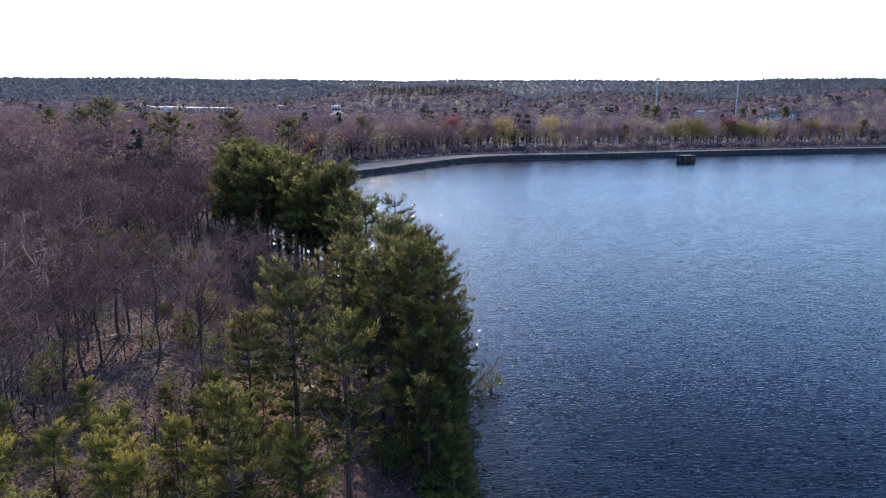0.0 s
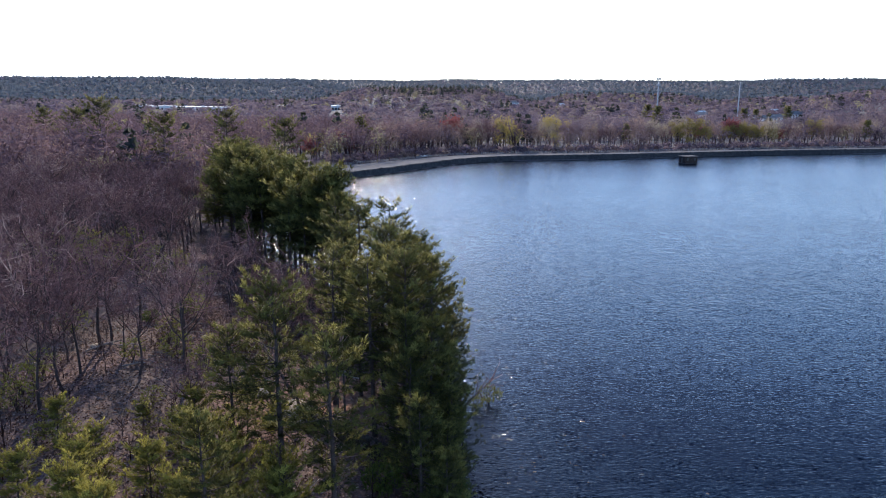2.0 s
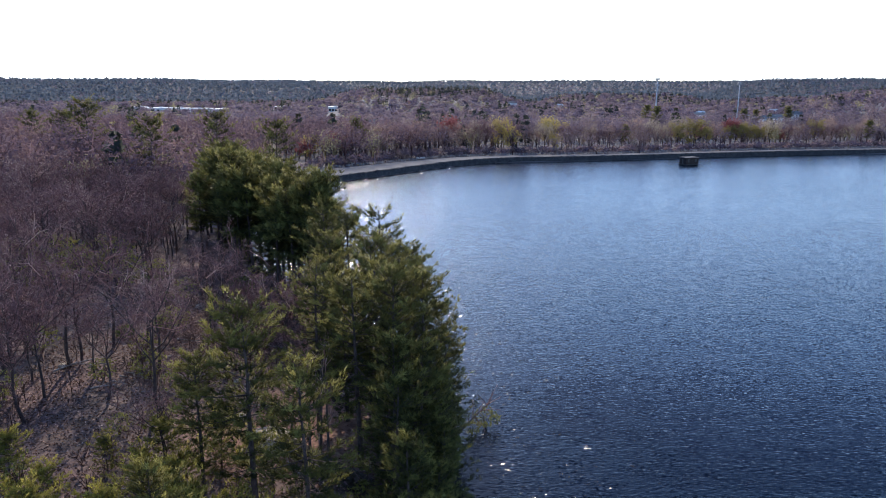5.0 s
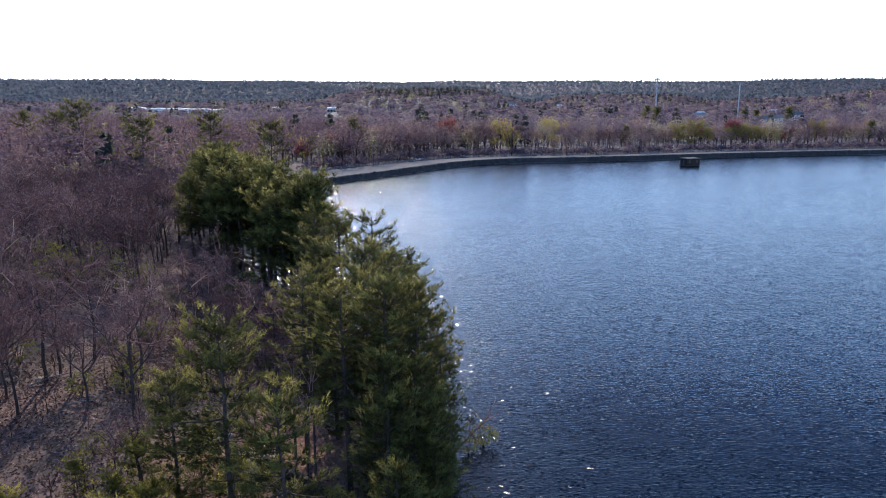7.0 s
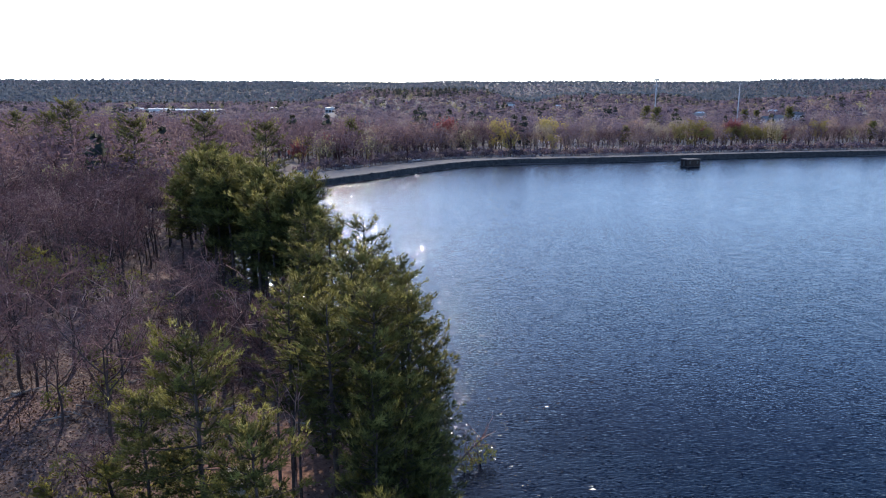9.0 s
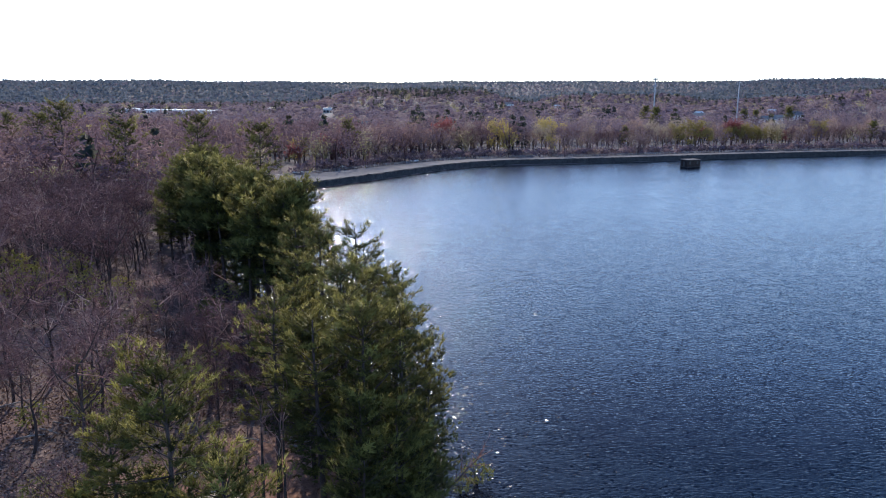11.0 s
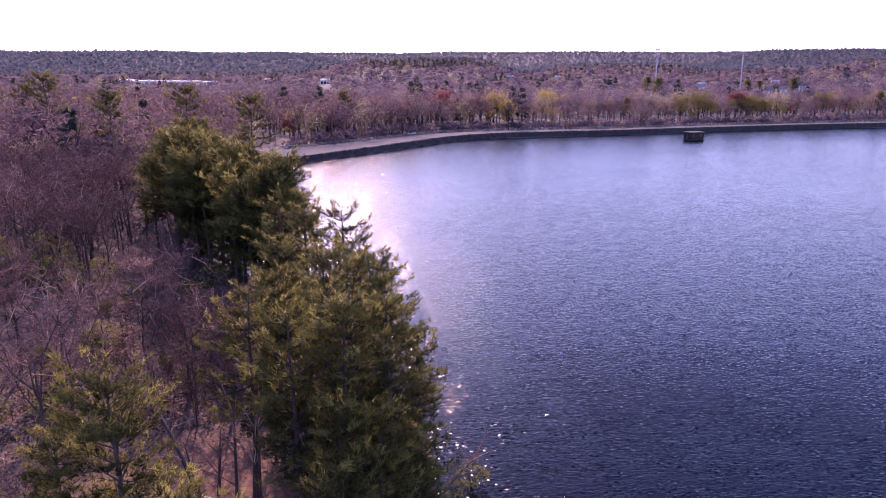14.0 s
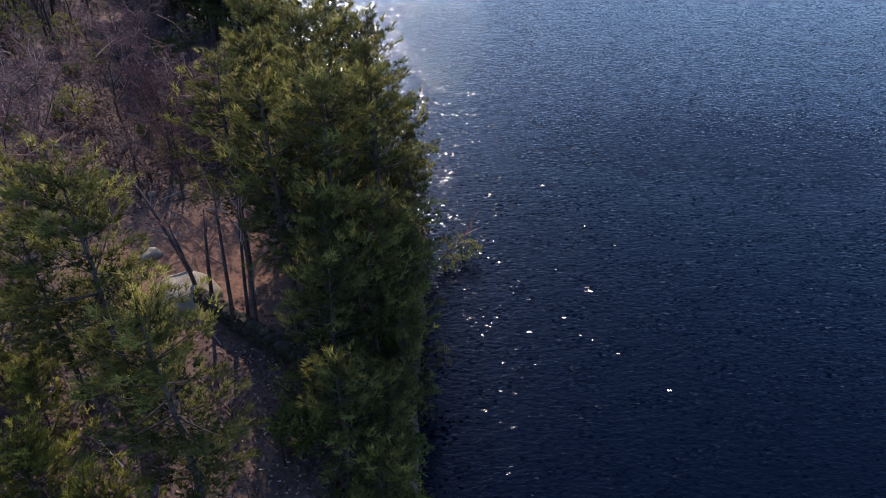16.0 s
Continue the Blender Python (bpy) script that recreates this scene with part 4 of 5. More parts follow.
for x, y, q in [(-16, 90, 0.55), (-19.5, 92, 0.6), (-22, 88.5, 0.5), (-15, 94.5, 0.6), (-23.5, 93, 0.65), (-18, 97, 0.7), (-25.5, 98, 0.7), (-27, 91, 0.55), (-21, 101, 0.75), (-13.5, 88.5, 0.5)]:      # saplings at the clearing's far edge
    BARE.put(3, x, y, q, rng.uniform(0, 360), tilt=rng.normal(0, 5))

# ---- woods beyond, town and hills, too many to count ----
def lobes(r, n, top=0.98):
    """Flake places and outward directions on a lumpy crown one metre high."""
    m = 7; a = np.arange(m) * 2.4 + r.uniform(0, 6); q = np.r_[0.05, r.uniform(0.13, 0.24, m - 1)]
    rad = r.uniform(0.17, 0.25, m); mid = np.c_[np.cos(a) * q, np.sin(a) * q, np.r_[top - rad[0], r.uniform(0.42, 0.74, m - 1)]]
    i = r.integers(0, m, n); d = unit(r.normal(size=(n, 3)) + [0, 0, 0.35])
    return mid[i] + d * rad[i, None] * r.uniform(0.8, 1.05, (n, 1)), d


def flakes(s, c, d, size, r, loose=0.45, slim=0.38):
    """Three-cornered flakes that lie along a crown's skin."""
    n = unit(d + r.normal(0, loose, d.shape)); t = unit(np.cross(n, r.normal(size=n.shape))); b = np.cross(n, t)
    k = size * r.uniform(0.6, 1.3, (len(c), 1))
    v = np.stack([c + t * k * 0.6, c - t * k * 0.4 + b * k * slim, c - t * k * 0.4 - b * k * slim], 1).reshape(-1, 3)
    s.add(v, np.arange(len(v)).reshape(-1, 3))


def puff(seed, n, tall=False, blade=0.3, loose=0.45, level=0.0, stem=True):
    """A far crown of n loose flakes over a short trunk, one metre high."""
    r = np.random.default_rng(seed); s = Soup()
    if tall:
        k = r.uniform(0.2, 1, n) ** 0.8; k = np.round(k * 6) / 6 + r.normal(0, 0.025, n); a = r.uniform(0, 6.28, n); q = 0.30 * (1.08 - k).clip(0.02) ** 0.6 * r.uniform(0.4, 1.1, n)
        c = np.c_[np.cos(a) * q, np.sin(a) * q, k]; d = unit(np.c_[np.cos(a), np.sin(a), 0.5 + 0 * a])
    else:
        c, d = lobes(r, n)
    flakes(s, c, unit(d * (1 - level) + np.array([0, 0, 1.0]) * level), blade, r, loose)
    if stem: tube(s, [(0, 0, -0.05), (0, 0, 0.6)], [0.018, 0.008], 3)
    return s.arrays()


def bare_puff(seed, n=150, blade=0.062):
    """A farther leafless tree, one metre high: trunk, limbs and a lumpy haze of twig ends."""
    r = np.random.default_rng(seed); s = Soup()
    tube(s, [(0, 0, -0.05), (0.01, 0, 0.35), (0, 0.01, 0.75)], [0.012, 0.009, 0.003], 3)
    for i in range(6):
        a = i * 2.4; z = r.uniform(0.18, 0.5); e = np.array([math.cos(a) * r.uniform(.14, .34), math.sin(a) * r.uniform(.14, .34), r.uniform(0.68, 0.95)]); b = np.array([0, 0, z])
        tube(s, [b, (b + e) / 2 + r.normal(0, 0.02, 3), e], [0.007, 0.005, 0.002], 3)
    c, d = lobes(r, n); flakes(s, c, d, blade, r, 0.6, 0.15)
    return s.arrays()


def forest(name, protos, at, height, mat, label, seed, stretch=(0.85, 1.2), sink=0.0):
    """Many trees in one mesh; each has its own size, turn and tone."""
    r = np.random.default_rng(seed); pick = r.integers(0, len(protos), len(at)); V, T, C, N, n0 = [], [], [], [], 0
    base = ground_z(at[:, 0], at[:, 1])
    for k, (pv, pt) in enumerate(protos):
        i = np.where(pick == k)[0]
        if not len(i): continue
        a = r.uniform(0, 6.28, len(i)); h = r.uniform(*height, len(i)); w = h * r.uniform(*stretch, len(i))
        c, s = np.cos(a)[:, None], np.sin(a)[:, None]
        v = np.stack([(pv[:, 0] * c - pv[:, 1] * s) * w[:, None] + at[i, 0:1], (pv[:, 0] * s + pv[:, 1] * c) * w[:, None] + at[i, 1:2], (pv[:, 2] - sink) * h[:, None] + base[i][:, None]], -1)
        pn = unit(unit((pv - [0, 0, 0.42]) * [1, 1, 1.1]) + [0, 0, 0.25] + np.random.default_rng(k).normal(0, 0.22, pv.shape))
        N.append(np.stack([pn[:, 0] * c - pn[:, 1] * s, pn[:, 0] * s + pn[:, 1] * c, np.broadcast_to(pn[:, 2], (len(i), len(pv)))], -1).reshape(-1, 3))
        V.append(v.reshape(-1, 3)); T.append((pt[None] + (np.arange(len(i)) * len(pv))[:, None, None]).reshape(-1, 3) + n0)
        C.append(np.repeat(r.random(len(i)), len(pv))); n0 += len(i) * len(pv)
    ob = part(name, mesh_of(name, np.concatenate(V), np.concatenate(T), mat, False, np.concatenate(C), np.concatenate(N)), mat)
    return tagged(ob, label, "woods", kind="stuff")


def seen_wedge(p, back=20):
    """Within the wide wedge of country ahead."""
    return np.abs(p[:, 0]) < 0.72 * p[:, 1] + back

bd_of = lake_distance
BP = [bare_puff(40 + i, 190) for i in range(5)]
mid = scatter(-330, 40, 190, 470, 7.5, 5); mid = mid[(lake_distance(mid) > np.where(mid[:, 1] > 262, 24.5, 6)) & seen_wedge(mid)]
beh = scatter(-60, 560, 330, 640, 10.0, 6); bd = lake_distance(beh); beh = beh[(bd > crest_width(beh[:, 0]) + 2.8) & (bd < 150) & seen_wedge(beh)]
beh = beh[~((beh[:, 0] > -70) & (bd_of(beh) < 42) & (beh[:, 0] < 270) & (np.random.default_rng(4).random(len(beh)) < 0.75))]
mid = mid[~((mid[:, 1] > 290) & (lake_distance(mid) < 70) & (np.random.default_rng(13).random(len(mid)) < 0.75))]
dm = np.random.default_rng(9).random(len(mid))
forest("bare_shore_woods", BP, mid[dm < 0.82], (15, 23), M_FARBARE, "leafless purple-brown hardwoods beyond the pines", 21, (1.0, 1.5))
forest("budding_shore_woods", BP, mid[(dm >= 0.82) & (dm < 0.93)], (12, 19), M_FARBUD, "scattered trees in tan bud in the bare wood", 22, (1.0, 1.5))
forest("pine_shore_woods", [puff(64 + i, 120, True, 0.11) for i in range(2)], mid[dm >= 0.97], (16, 22), M_FARPINE, "dark evergreens scattered in the bare wood", 23)
both = beh; dice = np.random.default_rng(8).random(len(both))
forest("bare_woods", BP, both[dice < 0.80], (11, 19), M_HAZETOWN, "leafless purple-brown hardwoods in early spring", 1, (1.1, 1.7))
forest("budding_woods", BP, both[(dice >= 0.80) & (dice < 0.90)], (9, 17), M_FARBUD, "trees coming into yellow-green bud", 2, (1.1, 1.7))
forest("pine_woods", [puff(60 + i, 120, True, 0.11) for i in range(3)], both[dice >= 0.965], (15, 22), M_FARPINE, "dark evergreens among bare trees", 3)

TP = [puff(70 + i, 120, False, 0.10, 0.35, 0.25) for i in range(6)]; TQ = [puff(76 + i, 48, False, 0.17, 0.35, 0.25) for i in range(4)]; PP = [puff(80 + i, 44, True, 0.16) for i in range(3)]
HOUSES = [(336, 958, 30), (312, 707, 20), (327, 712, -15), (318, 752, 60), (352, 735, 10), (432, 1325, 0), (221, 1400, 30), (120, 1284, -20), (372, 905, 50), (455, 1010, 15), (-60, 620, 25), (300, 860, -30)]
SHEDS = [(-512, 1296, 44, 2), (-478, 1310, 30, -3), (-446, 1300, 52, 3), (-405, 1312, 38, 0), (-560, 1330, 30, 5), (-339, 1501, 40, 0), (-178, 1158, 14, 8)]


def opened(p):
    """Without the trees in front of the far roofs."""
    keep = np.ones(len(p), bool)
    for x, y, w, *_ in SHEDS: keep &= ~((np.abs(p[:, 0] - x * p[:, 1] / y) < w * 0.62) & (p[:, 1] > y - 390) & (p[:, 1] < y + 30))
    for x, y, _ in HOUSES: keep &= ~((np.abs(p[:, 0] - x * p[:, 1] / y) < 9) & (p[:, 1] > y - 130) & (p[:, 1] < y + 9))
    keep &= ~((np.abs(p[:, 0] - 0.5 * p[:, 1]) < 45) & (p[:, 1] > 1650) & (p[:, 1] < 2080))
    return p[keep]

town = scatter(-1250, 1400, 430, 1800, 17, 9); town = opened(town[(lake_distance(town) > 110) & seen_wedge(town)])
dice = np.random.default_rng(10).random(len(town)) + 0.32 * swell(town[:, 0], town[:, 1], 90) + 0.25 * step(1150, 1800, town[:, 1]) + 0.45 * step(950, 1300, town[:, 1]) * step(0.13, 0.02, np.abs(town[:, 0] / town[:, 1] + 0.04)) - 0.10 * step(1000, 500, town[:, 1])
close = town[:, 1] < 800
forest("bare_town_woods", TP, town[(dice < 0.86) & close], (10, 18), M_HAZETOWN, "leafless purple-brown woods at the town's edge", 4, (0.9, 1.5))
forest("bare_outer_woods", TQ, town[(dice < 0.86) & ~close], (10, 18), M_HAZETOWN, "distant leafless purple-brown woods", 25, (0.9, 1.5))
forest("budding_town_woods", TP, town[(dice >= 0.86) & (dice < 1.0)], (9, 17), M_FARBUD, "distant trees in yellow-green bud", 5, (0.9, 1.4))
forest("pine_town_woods", PP, town[dice >= 1.0], (12, 20), M_FARPINE, "distant dark evergreens", 6)
HP = [puff(90 + i, 20, False, 0.27, 0.5, 0.15, False) for i in range(4)]; HQ = [puff(95 + i, 20, True, 0.25, 0.5, 0.1, False) for i in range(3)]
hills = scatter(-3500, 3500, 1800, 3350, 20, 11); back = scatter(-3600, 3600, 3350, 4750, 27, 18)
hills = np.vstack([hills, back]); hills = opened(hills[seen_wedge(hills)])
dice = np.random.default_rng(12).random(len(hills)) + 0.30 * swell(hills[:, 0], hills[:, 1], 150) + 0.2 * swell(hills[:, 0], hills[:, 1], 420, 3)
forest("bare_hill_woods", HP, hills[dice < 0.32], (11, 18), M_HAZEBARE, "far leafless woods on the hills", 7, (1.2, 1.7), 0.25)
forest("pine_hill_woods", HQ + HP[:2], hills[dice >= 0.32], (13, 23), M_HAZEPINE, "far evergreen woods on the hills", 8, (1.1, 1.6), 0.2)

# low scrub along the dam's foot and the wood's edge
edge = scatter(-60, 560, 290, 560, 3.1, 14); bd = lake_distance(edge); edge = edge[(bd > crest_width(edge[:, 0]) + 3.5) & (bd < crest_width(edge[:, 0]) + 18) & (edge[:, 1] > 270) & seen_wedge(edge)]
forest("scrub", [puff(100 + i, 34, False, 0.2, 0.7) for i in range(3)], edge, (2.0, 6.5), M_HAZETOWN, "low bare scrub behind the dam", 15, (0.9, 1.5))
brush = scatter(-110, 0, 50, 165, 2.7, 16); brush = brush[(lake_distance(brush) > 2.5) & seen_wedge(brush, 5)]
for cx, cy, cr in CLEAR[:1]: brush = brush[np.hypot(brush[:, 0] - cx, brush[:, 1] - cy) > cr * 1.15]
brush = brush[np.abs(brush[:, 0] + 34 + 17 * np.clip((brush[:, 1] - 76) / 38, 0, 1)) + 0.3 * np.maximum(brush[:, 1] - 114, 0) > 2.4]
brush = brush[np.hypot(brush[:, 0] + 12, brush[:, 1] - 70.5) > 5.5]
forest("brush", [bare_puff(110 + i, 22, 0.1) for i in range(3)], brush, (1.2, 4.5), M_BRUSH, "tangled leafless undergrowth and saplings", 17, (1.0, 1.9))

tangle = scatter(-38, -12, 86, 122, 1.5, 27); tangle = tangle[(lake_distance(tangle) > 5) & (np.hypot(tangle[:, 0] + 19, tangle[:, 1] - 80) > 10)]
forest("brushwood", [bare_puff(114 + i, 26, 0.12) for i in range(3)], tangle, (0.7, 2.6), M_BRUSH, "dense tangle of dead grey-brown brushwood", 28, (1.2, 2.4))

# ---- far buildings, masts and cars ----
def gable(bm, w, d, h, rise, over=0.4):
    p = [(-w / 2 - over, -d / 2 - over, h), (w / 2 + over, -d / 2 - over, h), (w / 2 + over, d / 2 + over, h), (-w / 2 - over, d / 2 + over, h), (-w / 2 - over, 0, h + rise), (w / 2 + over, 0, h + rise)]
    v = [bm.verts.new(q) for q in p]
    for f in ((0, 1, 5, 4), (2, 3, 4, 5), (0, 4, 3), (1, 2, 5), (3, 2, 1, 0)): bm.faces.new([v[i] for i in f])


def house(x, y, turn, k):
    w, d, h = 12 + 2 * (k % 3), 9.5, 8.2
    g = tagged(new("house"), "pale sided house with grey gable roof among trees", "house", "houses of the town")
    g.matrix_world = pose(x, y, gz(x, y), 0, 0, turn)
    bm = bmesh.new(); box(bm, (-w / 2, -d / 2, -1), (w / 2, d / 2, h)); part("wall", bm, M_WHITE if k % 2 else M_SIDING, g)
    bm = bmesh.new(); gable(bm, w, d, h + 0.004, 3.2); roof = part("roof", bm, M_SIDING if k % 3 == 0 else M_ROOF, g)
    bm = bmesh.new(); box(bm, (w * 0.2, 0.6, h + 0.5), (w * 0.2 + 0.9, 1.5, h + 4.2)); part("chimney", bm, M_BRICK, roof)
    for j in range(4):
        for z in (1.2, 4.0, 6.3):
            px = -w / 2 + w * (j + 0.5) / 4
            bm = bmesh.new(); box(bm, (px - 0.5, -d / 2 - 0.05, z), (px + 0.5, -d / 2 + 0.03, z + 1.4)); part("window", bm, M_GLASS, g)

for k, (x, y, a) in enumerate(HOUSES): house(x, y, a, k)


def shed(x, y, w, turn):
    g = tagged(new("warehouse"), "long low commercial building with a white flat roof", "building", "commercial buildings")
    g.matrix_world = pose(x, y, gz(x, y), 0, 0, turn); d, h = 26, 6.5
    bm = bmesh.new(); box(bm, (-w / 2, -d / 2, -1), (w / 2, d / 2, h)); part("wall", bm, M_SIDING, g)
    bm = bmesh.new(); box(bm, (-w / 2 - 0.3, -d / 2 - 0.3, h + 0.004), (w / 2 + 0.3, d / 2 + 0.3, h + 0.7)); roof = part("roof", bm, M_WHITE, g, "white membrane roof")
    bm = bmesh.new(); box(bm, (w * 0.1, -3, h + 0.71), (w * 0.1 + 4, 1, h + 2.6)); part("roof_unit", bm, M_STEEL, roof)
    for j in range(max(3, int(w / 9))):
        px = -w / 2 + w * (j + 0.5) / max(3, int(w / 9))
        bm = bmesh.new(); box(bm, (px - 1.8, -d / 2 - 0.05, 0.2), (px + 1.8, -d / 2 + 0.05, 3.8)); part("door", bm, M_GLASS, g)

for x, y, w, a in SHEDS: shed(x, y, w, a)

_p = np.linspace(0, 2 * np.pi, 40, endpoint=False)
_pz = gz(1000, 2000) + 1.2
_bm = bmesh.new(); _bm.faces.new([_bm.verts.new((1000 + 42 * math.cos(a) * (1 + 0.15 * math.sin(3 * a)), 2000 + 120 * math.sin(a), _pz)) for a in _p])
tagged(part("pond", _bm, M_WATER), "distant small pale blue pond in the woods", "pond", kind="structure")


def antenna_tower(x, y, top):
    """A pale tapered monopole with two platforms of antenna panels and a whip on top."""
    g = tagged(new("radio_mast"), "tall pale grey steel monopole with antenna platforms", "mast")
    z0 = gz(x, y); g.matrix_world = pose(x, y, z0); h = top - z0
    s = Soup(); tube(s, [(0, 0, -0.5), (0, 0, h * 0.5), (0, 0, h)], [1.0, 0.8, 0.6], 10); part("pole", s.mesh("pole", M_PALE, True), M_PALE, g)
    s = Soup(); tube(s, [(0.1, 0, h), (0.1, 0, h + 4.5)], [0.22, 0.10], 6); part("whip", s.mesh("whip", M_STEEL), M_STEEL, g)
    for z, r in ((h - 1.5, 3.4), (h - 9, 3.0), (h - 15, 1.9)):
        s = Soup(); c = [(r * math.cos(a), r * math.sin(a), z) for a in (0.3, 2.394, 4.488, 0.3)]; tube(s, c, [0.2] * 4, 4)
        for q in c[:3]: tube(s, [(0, 0, z - 0.8), q], [0.16, 0.16], 4)
        ring = part("platform", s.mesh("platform", M_STEEL), M_STEEL, g)
        for i in range(9):
            k = (i % 3 + 0.5) / 3; p, q = Vector(c[i // 3]), Vector(c[i // 3 + 1]); w = p.lerp(q, k)
            bm = bmesh.new(); box(bm, (-0.2, -0.32, -1.3), (0.2, 0.32, 1.3), pose(w.x, w.y, z + 0.2, 0, 0, math.degrees(math.atan2(w.y, w.x)))); bmesh.ops.bevel(bm, geom=bm.edges[:], offset=0.05, segments=1); part("antenna", bm, M_PALE, ring)


def pole_mast(x, y, top):
    g = tagged(new("antenna_pole"), "slender pale grey antenna pole with a triangular head", "mast")
    z0 = gz(x, y); g.matrix_world = pose(x, y, z0); h = top - z0
    s = Soup(); tube(s, [(0, 0, -0.5), (0, 0, h * 0.5), (0, 0, h)], [0.7, 0.58, 0.42], 8); part("pole", s.mesh("pole", M_PALE, True), M_PALE, g)
    s = Soup(); c = [(2.0 * math.cos(a), 2.0 * math.sin(a), h - 1) for a in (0.5, 2.594, 4.69, 0.5)]; tube(s, c, [0.1] * 4, 4)
    for q in c[:3]: tube(s, [(0, 0, h - 1), q], [0.1, 0.1], 4)
    head = part("head_frame", s.mesh("head_frame", M_STEEL), M_STEEL, g)
    for i in range(6):
        a = i * 1.047; bm = bmesh.new(); box(bm, (-0.12, -0.18, -1.1), (0.12, 0.18, 1.1), pose(1.7 * math.cos(a), 1.7 * math.sin(a), h - 1, 0, 0, math.degrees(a))); part("antenna", bm, M_STEEL, head)

antenna_tower(258.1, 893.6, 53.5); pole_mast(270.5, 677.7, 45.0)


def car(x, y, turn, z):
    g = tagged(new("car"), "white parked car beside the dam path", "car", "parked cars"); g.matrix_world = pose(x, y, z, 0, 0, turn)
    bm = bmesh.new(); box(bm, (-2.2, -0.9, 0.3), (2.2, 0.9, 0.95)); v = box(bm, (-1.3, -0.8, 0.95), (1.0, 0.8, 1.5))
    for q in v:
        if q.co.z > 1.2: q.co.x *= 0.75
    bmesh.ops.bevel(bm, geom=bm.edges[:], offset=0.12, segments=2); part("body", bm, M_CAR, g)
    bm = bmesh.new(); v = box(bm, (-1.2, -0.83, 1.0), (0.92, 0.83, 1.4)); part("window", bm, M_GLASS, g)
    for wx in (-1.35, 1.35):
        for wy in (-0.85, 0.85):
            s = Soup(); tube(s, [(wx, wy - 0.1, 0.33), (wx, wy + 0.1, 0.33)], [0.33, 0.33], 12); w = part("wheel", s.mesh("wheel", M_RUBBER), M_RUBBER, g)

for x, y, a in ((-13, 379, 40), (-62, 330, 50), (-45, 355, 45), (291, 452, 12)): car(x, y, a, gz(x, y) if x != 291 else CREST + 0.1)

# ---- the near shore ----
def boulder(x, y, r, seed, label, squash=0.6, z=None):
    rr = random.Random(seed); bm = bmesh.new(); bmesh.ops.create_icosphere(bm, subdivisions=3, radius=r)
    for v in bm.verts:
        n = noise.noise(v.co / r * 1.1 + Vector((seed * 3.1, 0, 0))) * 0.38 + noise.noise(v.co / r * 3.0 + Vector((0, seed, 0))) * 0.10
        v.co *= 1 + n; v.co.z *= squash
    for f in bm.faces: f.smooth = seed % 2 == 0
    ob = part("boulder", bm, M_ROCK); ob.matrix_world = pose(x, y, (gz(x, y) if z is None else z) + r * squash * 0.25, 0, 0, rr.uniform(0, 360))
    return tagged(ob, label, "boulder", "shore boulders")

boulder(-17.2, 73.3, 2.2, 2, "large pale granite boulder on the leafy bank", 0.62)
boulder(-19.0, 72.0, 0.9, 3, "pale granite boulder beside a larger one")
boulder(-15.4, 72.8, 0.8, 5, "grey granite boulder at the end of a wall")
boulder(-21.8, 79.0, 0.8, 4, "dark rounded boulder on bare soil", 0.55)
for i in range(5):
    boulder(rng.uniform(-0.5, 0.1), 50 + i * 7.7 + rng.uniform(-1, 1), rng.uniform(0.25, 0.45), 20 + i, "grey granite boulder at the water's edge", 0.6, 0.0)
for i in range(14):
    x, y = rng.uniform(-62, -24), rng.uniform(82, 118); boulder(x, y, rng.uniform(0.3, 0.8), 50 + i, "grey granite boulder among fallen leaves", 0.55)

stone_wall = tagged(new("stone_wall"), "low old dry stone wall running to the shore", "wall", kind="structure")
_a, _b = Vector((-16.2, 72.6, 0)), Vector((-6.6, 65.2, 0)); _dir = (_b - _a).normalized(); _side = Vector((-_dir.y, _dir.x, 0))
stones = []
for i in range(6):
    bm = bmesh.new(); bmesh.ops.create_icosphere(bm, subdivisions=1, radius=0.5)
    for v in bm.verts: v.co *= 1 + 0.45 * noise.noise(v.co * 1.7 + Vector((i * 5.0, 0, 0)))
    me = bpy.data.meshes.new("stone"); bm.to_mesh(me); bm.free(); me.materials.append(M_MOSSYSHADE); stones.append(me)
for row in range(4):
    for j in range(20):
        p = _a + _dir * ((j + 0.5 * (row % 2)) * 0.61) + _side * rng.uniform(-0.12, 0.12)
        ob = new("stone", stones[int(rng.integers(0, 6))]); ob.parent = stone_wall
        ob.matrix_basis = pose(p.x, p.y, gz(p.x, p.y) + 0.15 + row * 0.42, rng.uniform(-15, 15), rng.uniform(-15, 15), rng.uniform(0, 360)) @ Matrix.Diagonal((rng.uniform(0.9, 1.3), rng.uniform(0.8, 1.1), rng.uniform(0.55, 0.75), 1))


def log(pts, r, label, name="fallen_log", mat=None, stubs=4, seed=0):
    rr = np.random.default_rng(seed); s = Soup(); pts = np.asarray(pts, float); tube(s, pts, np.linspace(r, r * 0.45, len(pts)), 7)
    ob = tagged(part(name, s.mesh(name, mat or M_LOG, True), mat or M_LOG), label, "log", "fallen wood")
    for i in range(stubs):
        k = rr.uniform(0.3, 0.98); p = pts[0] + (pts[-1] - pts[0]) * k; d = unit(rr.normal(size=3) + [0, 0, 0.7] + unit(pts[-1] - pts[0]) * 0.6); ln = rr.uniform(0.5, 1.6)
        q = Soup(); tube(q, [p, p + d * ln * 0.5, p + d * ln + rr.normal(0, 0.1, 3)], [r * 0.35, r * 0.22, 0.01], 4); part("stub", q.mesh("stub", mat or M_LOG, True), mat or M_LOG, ob)
    return ob

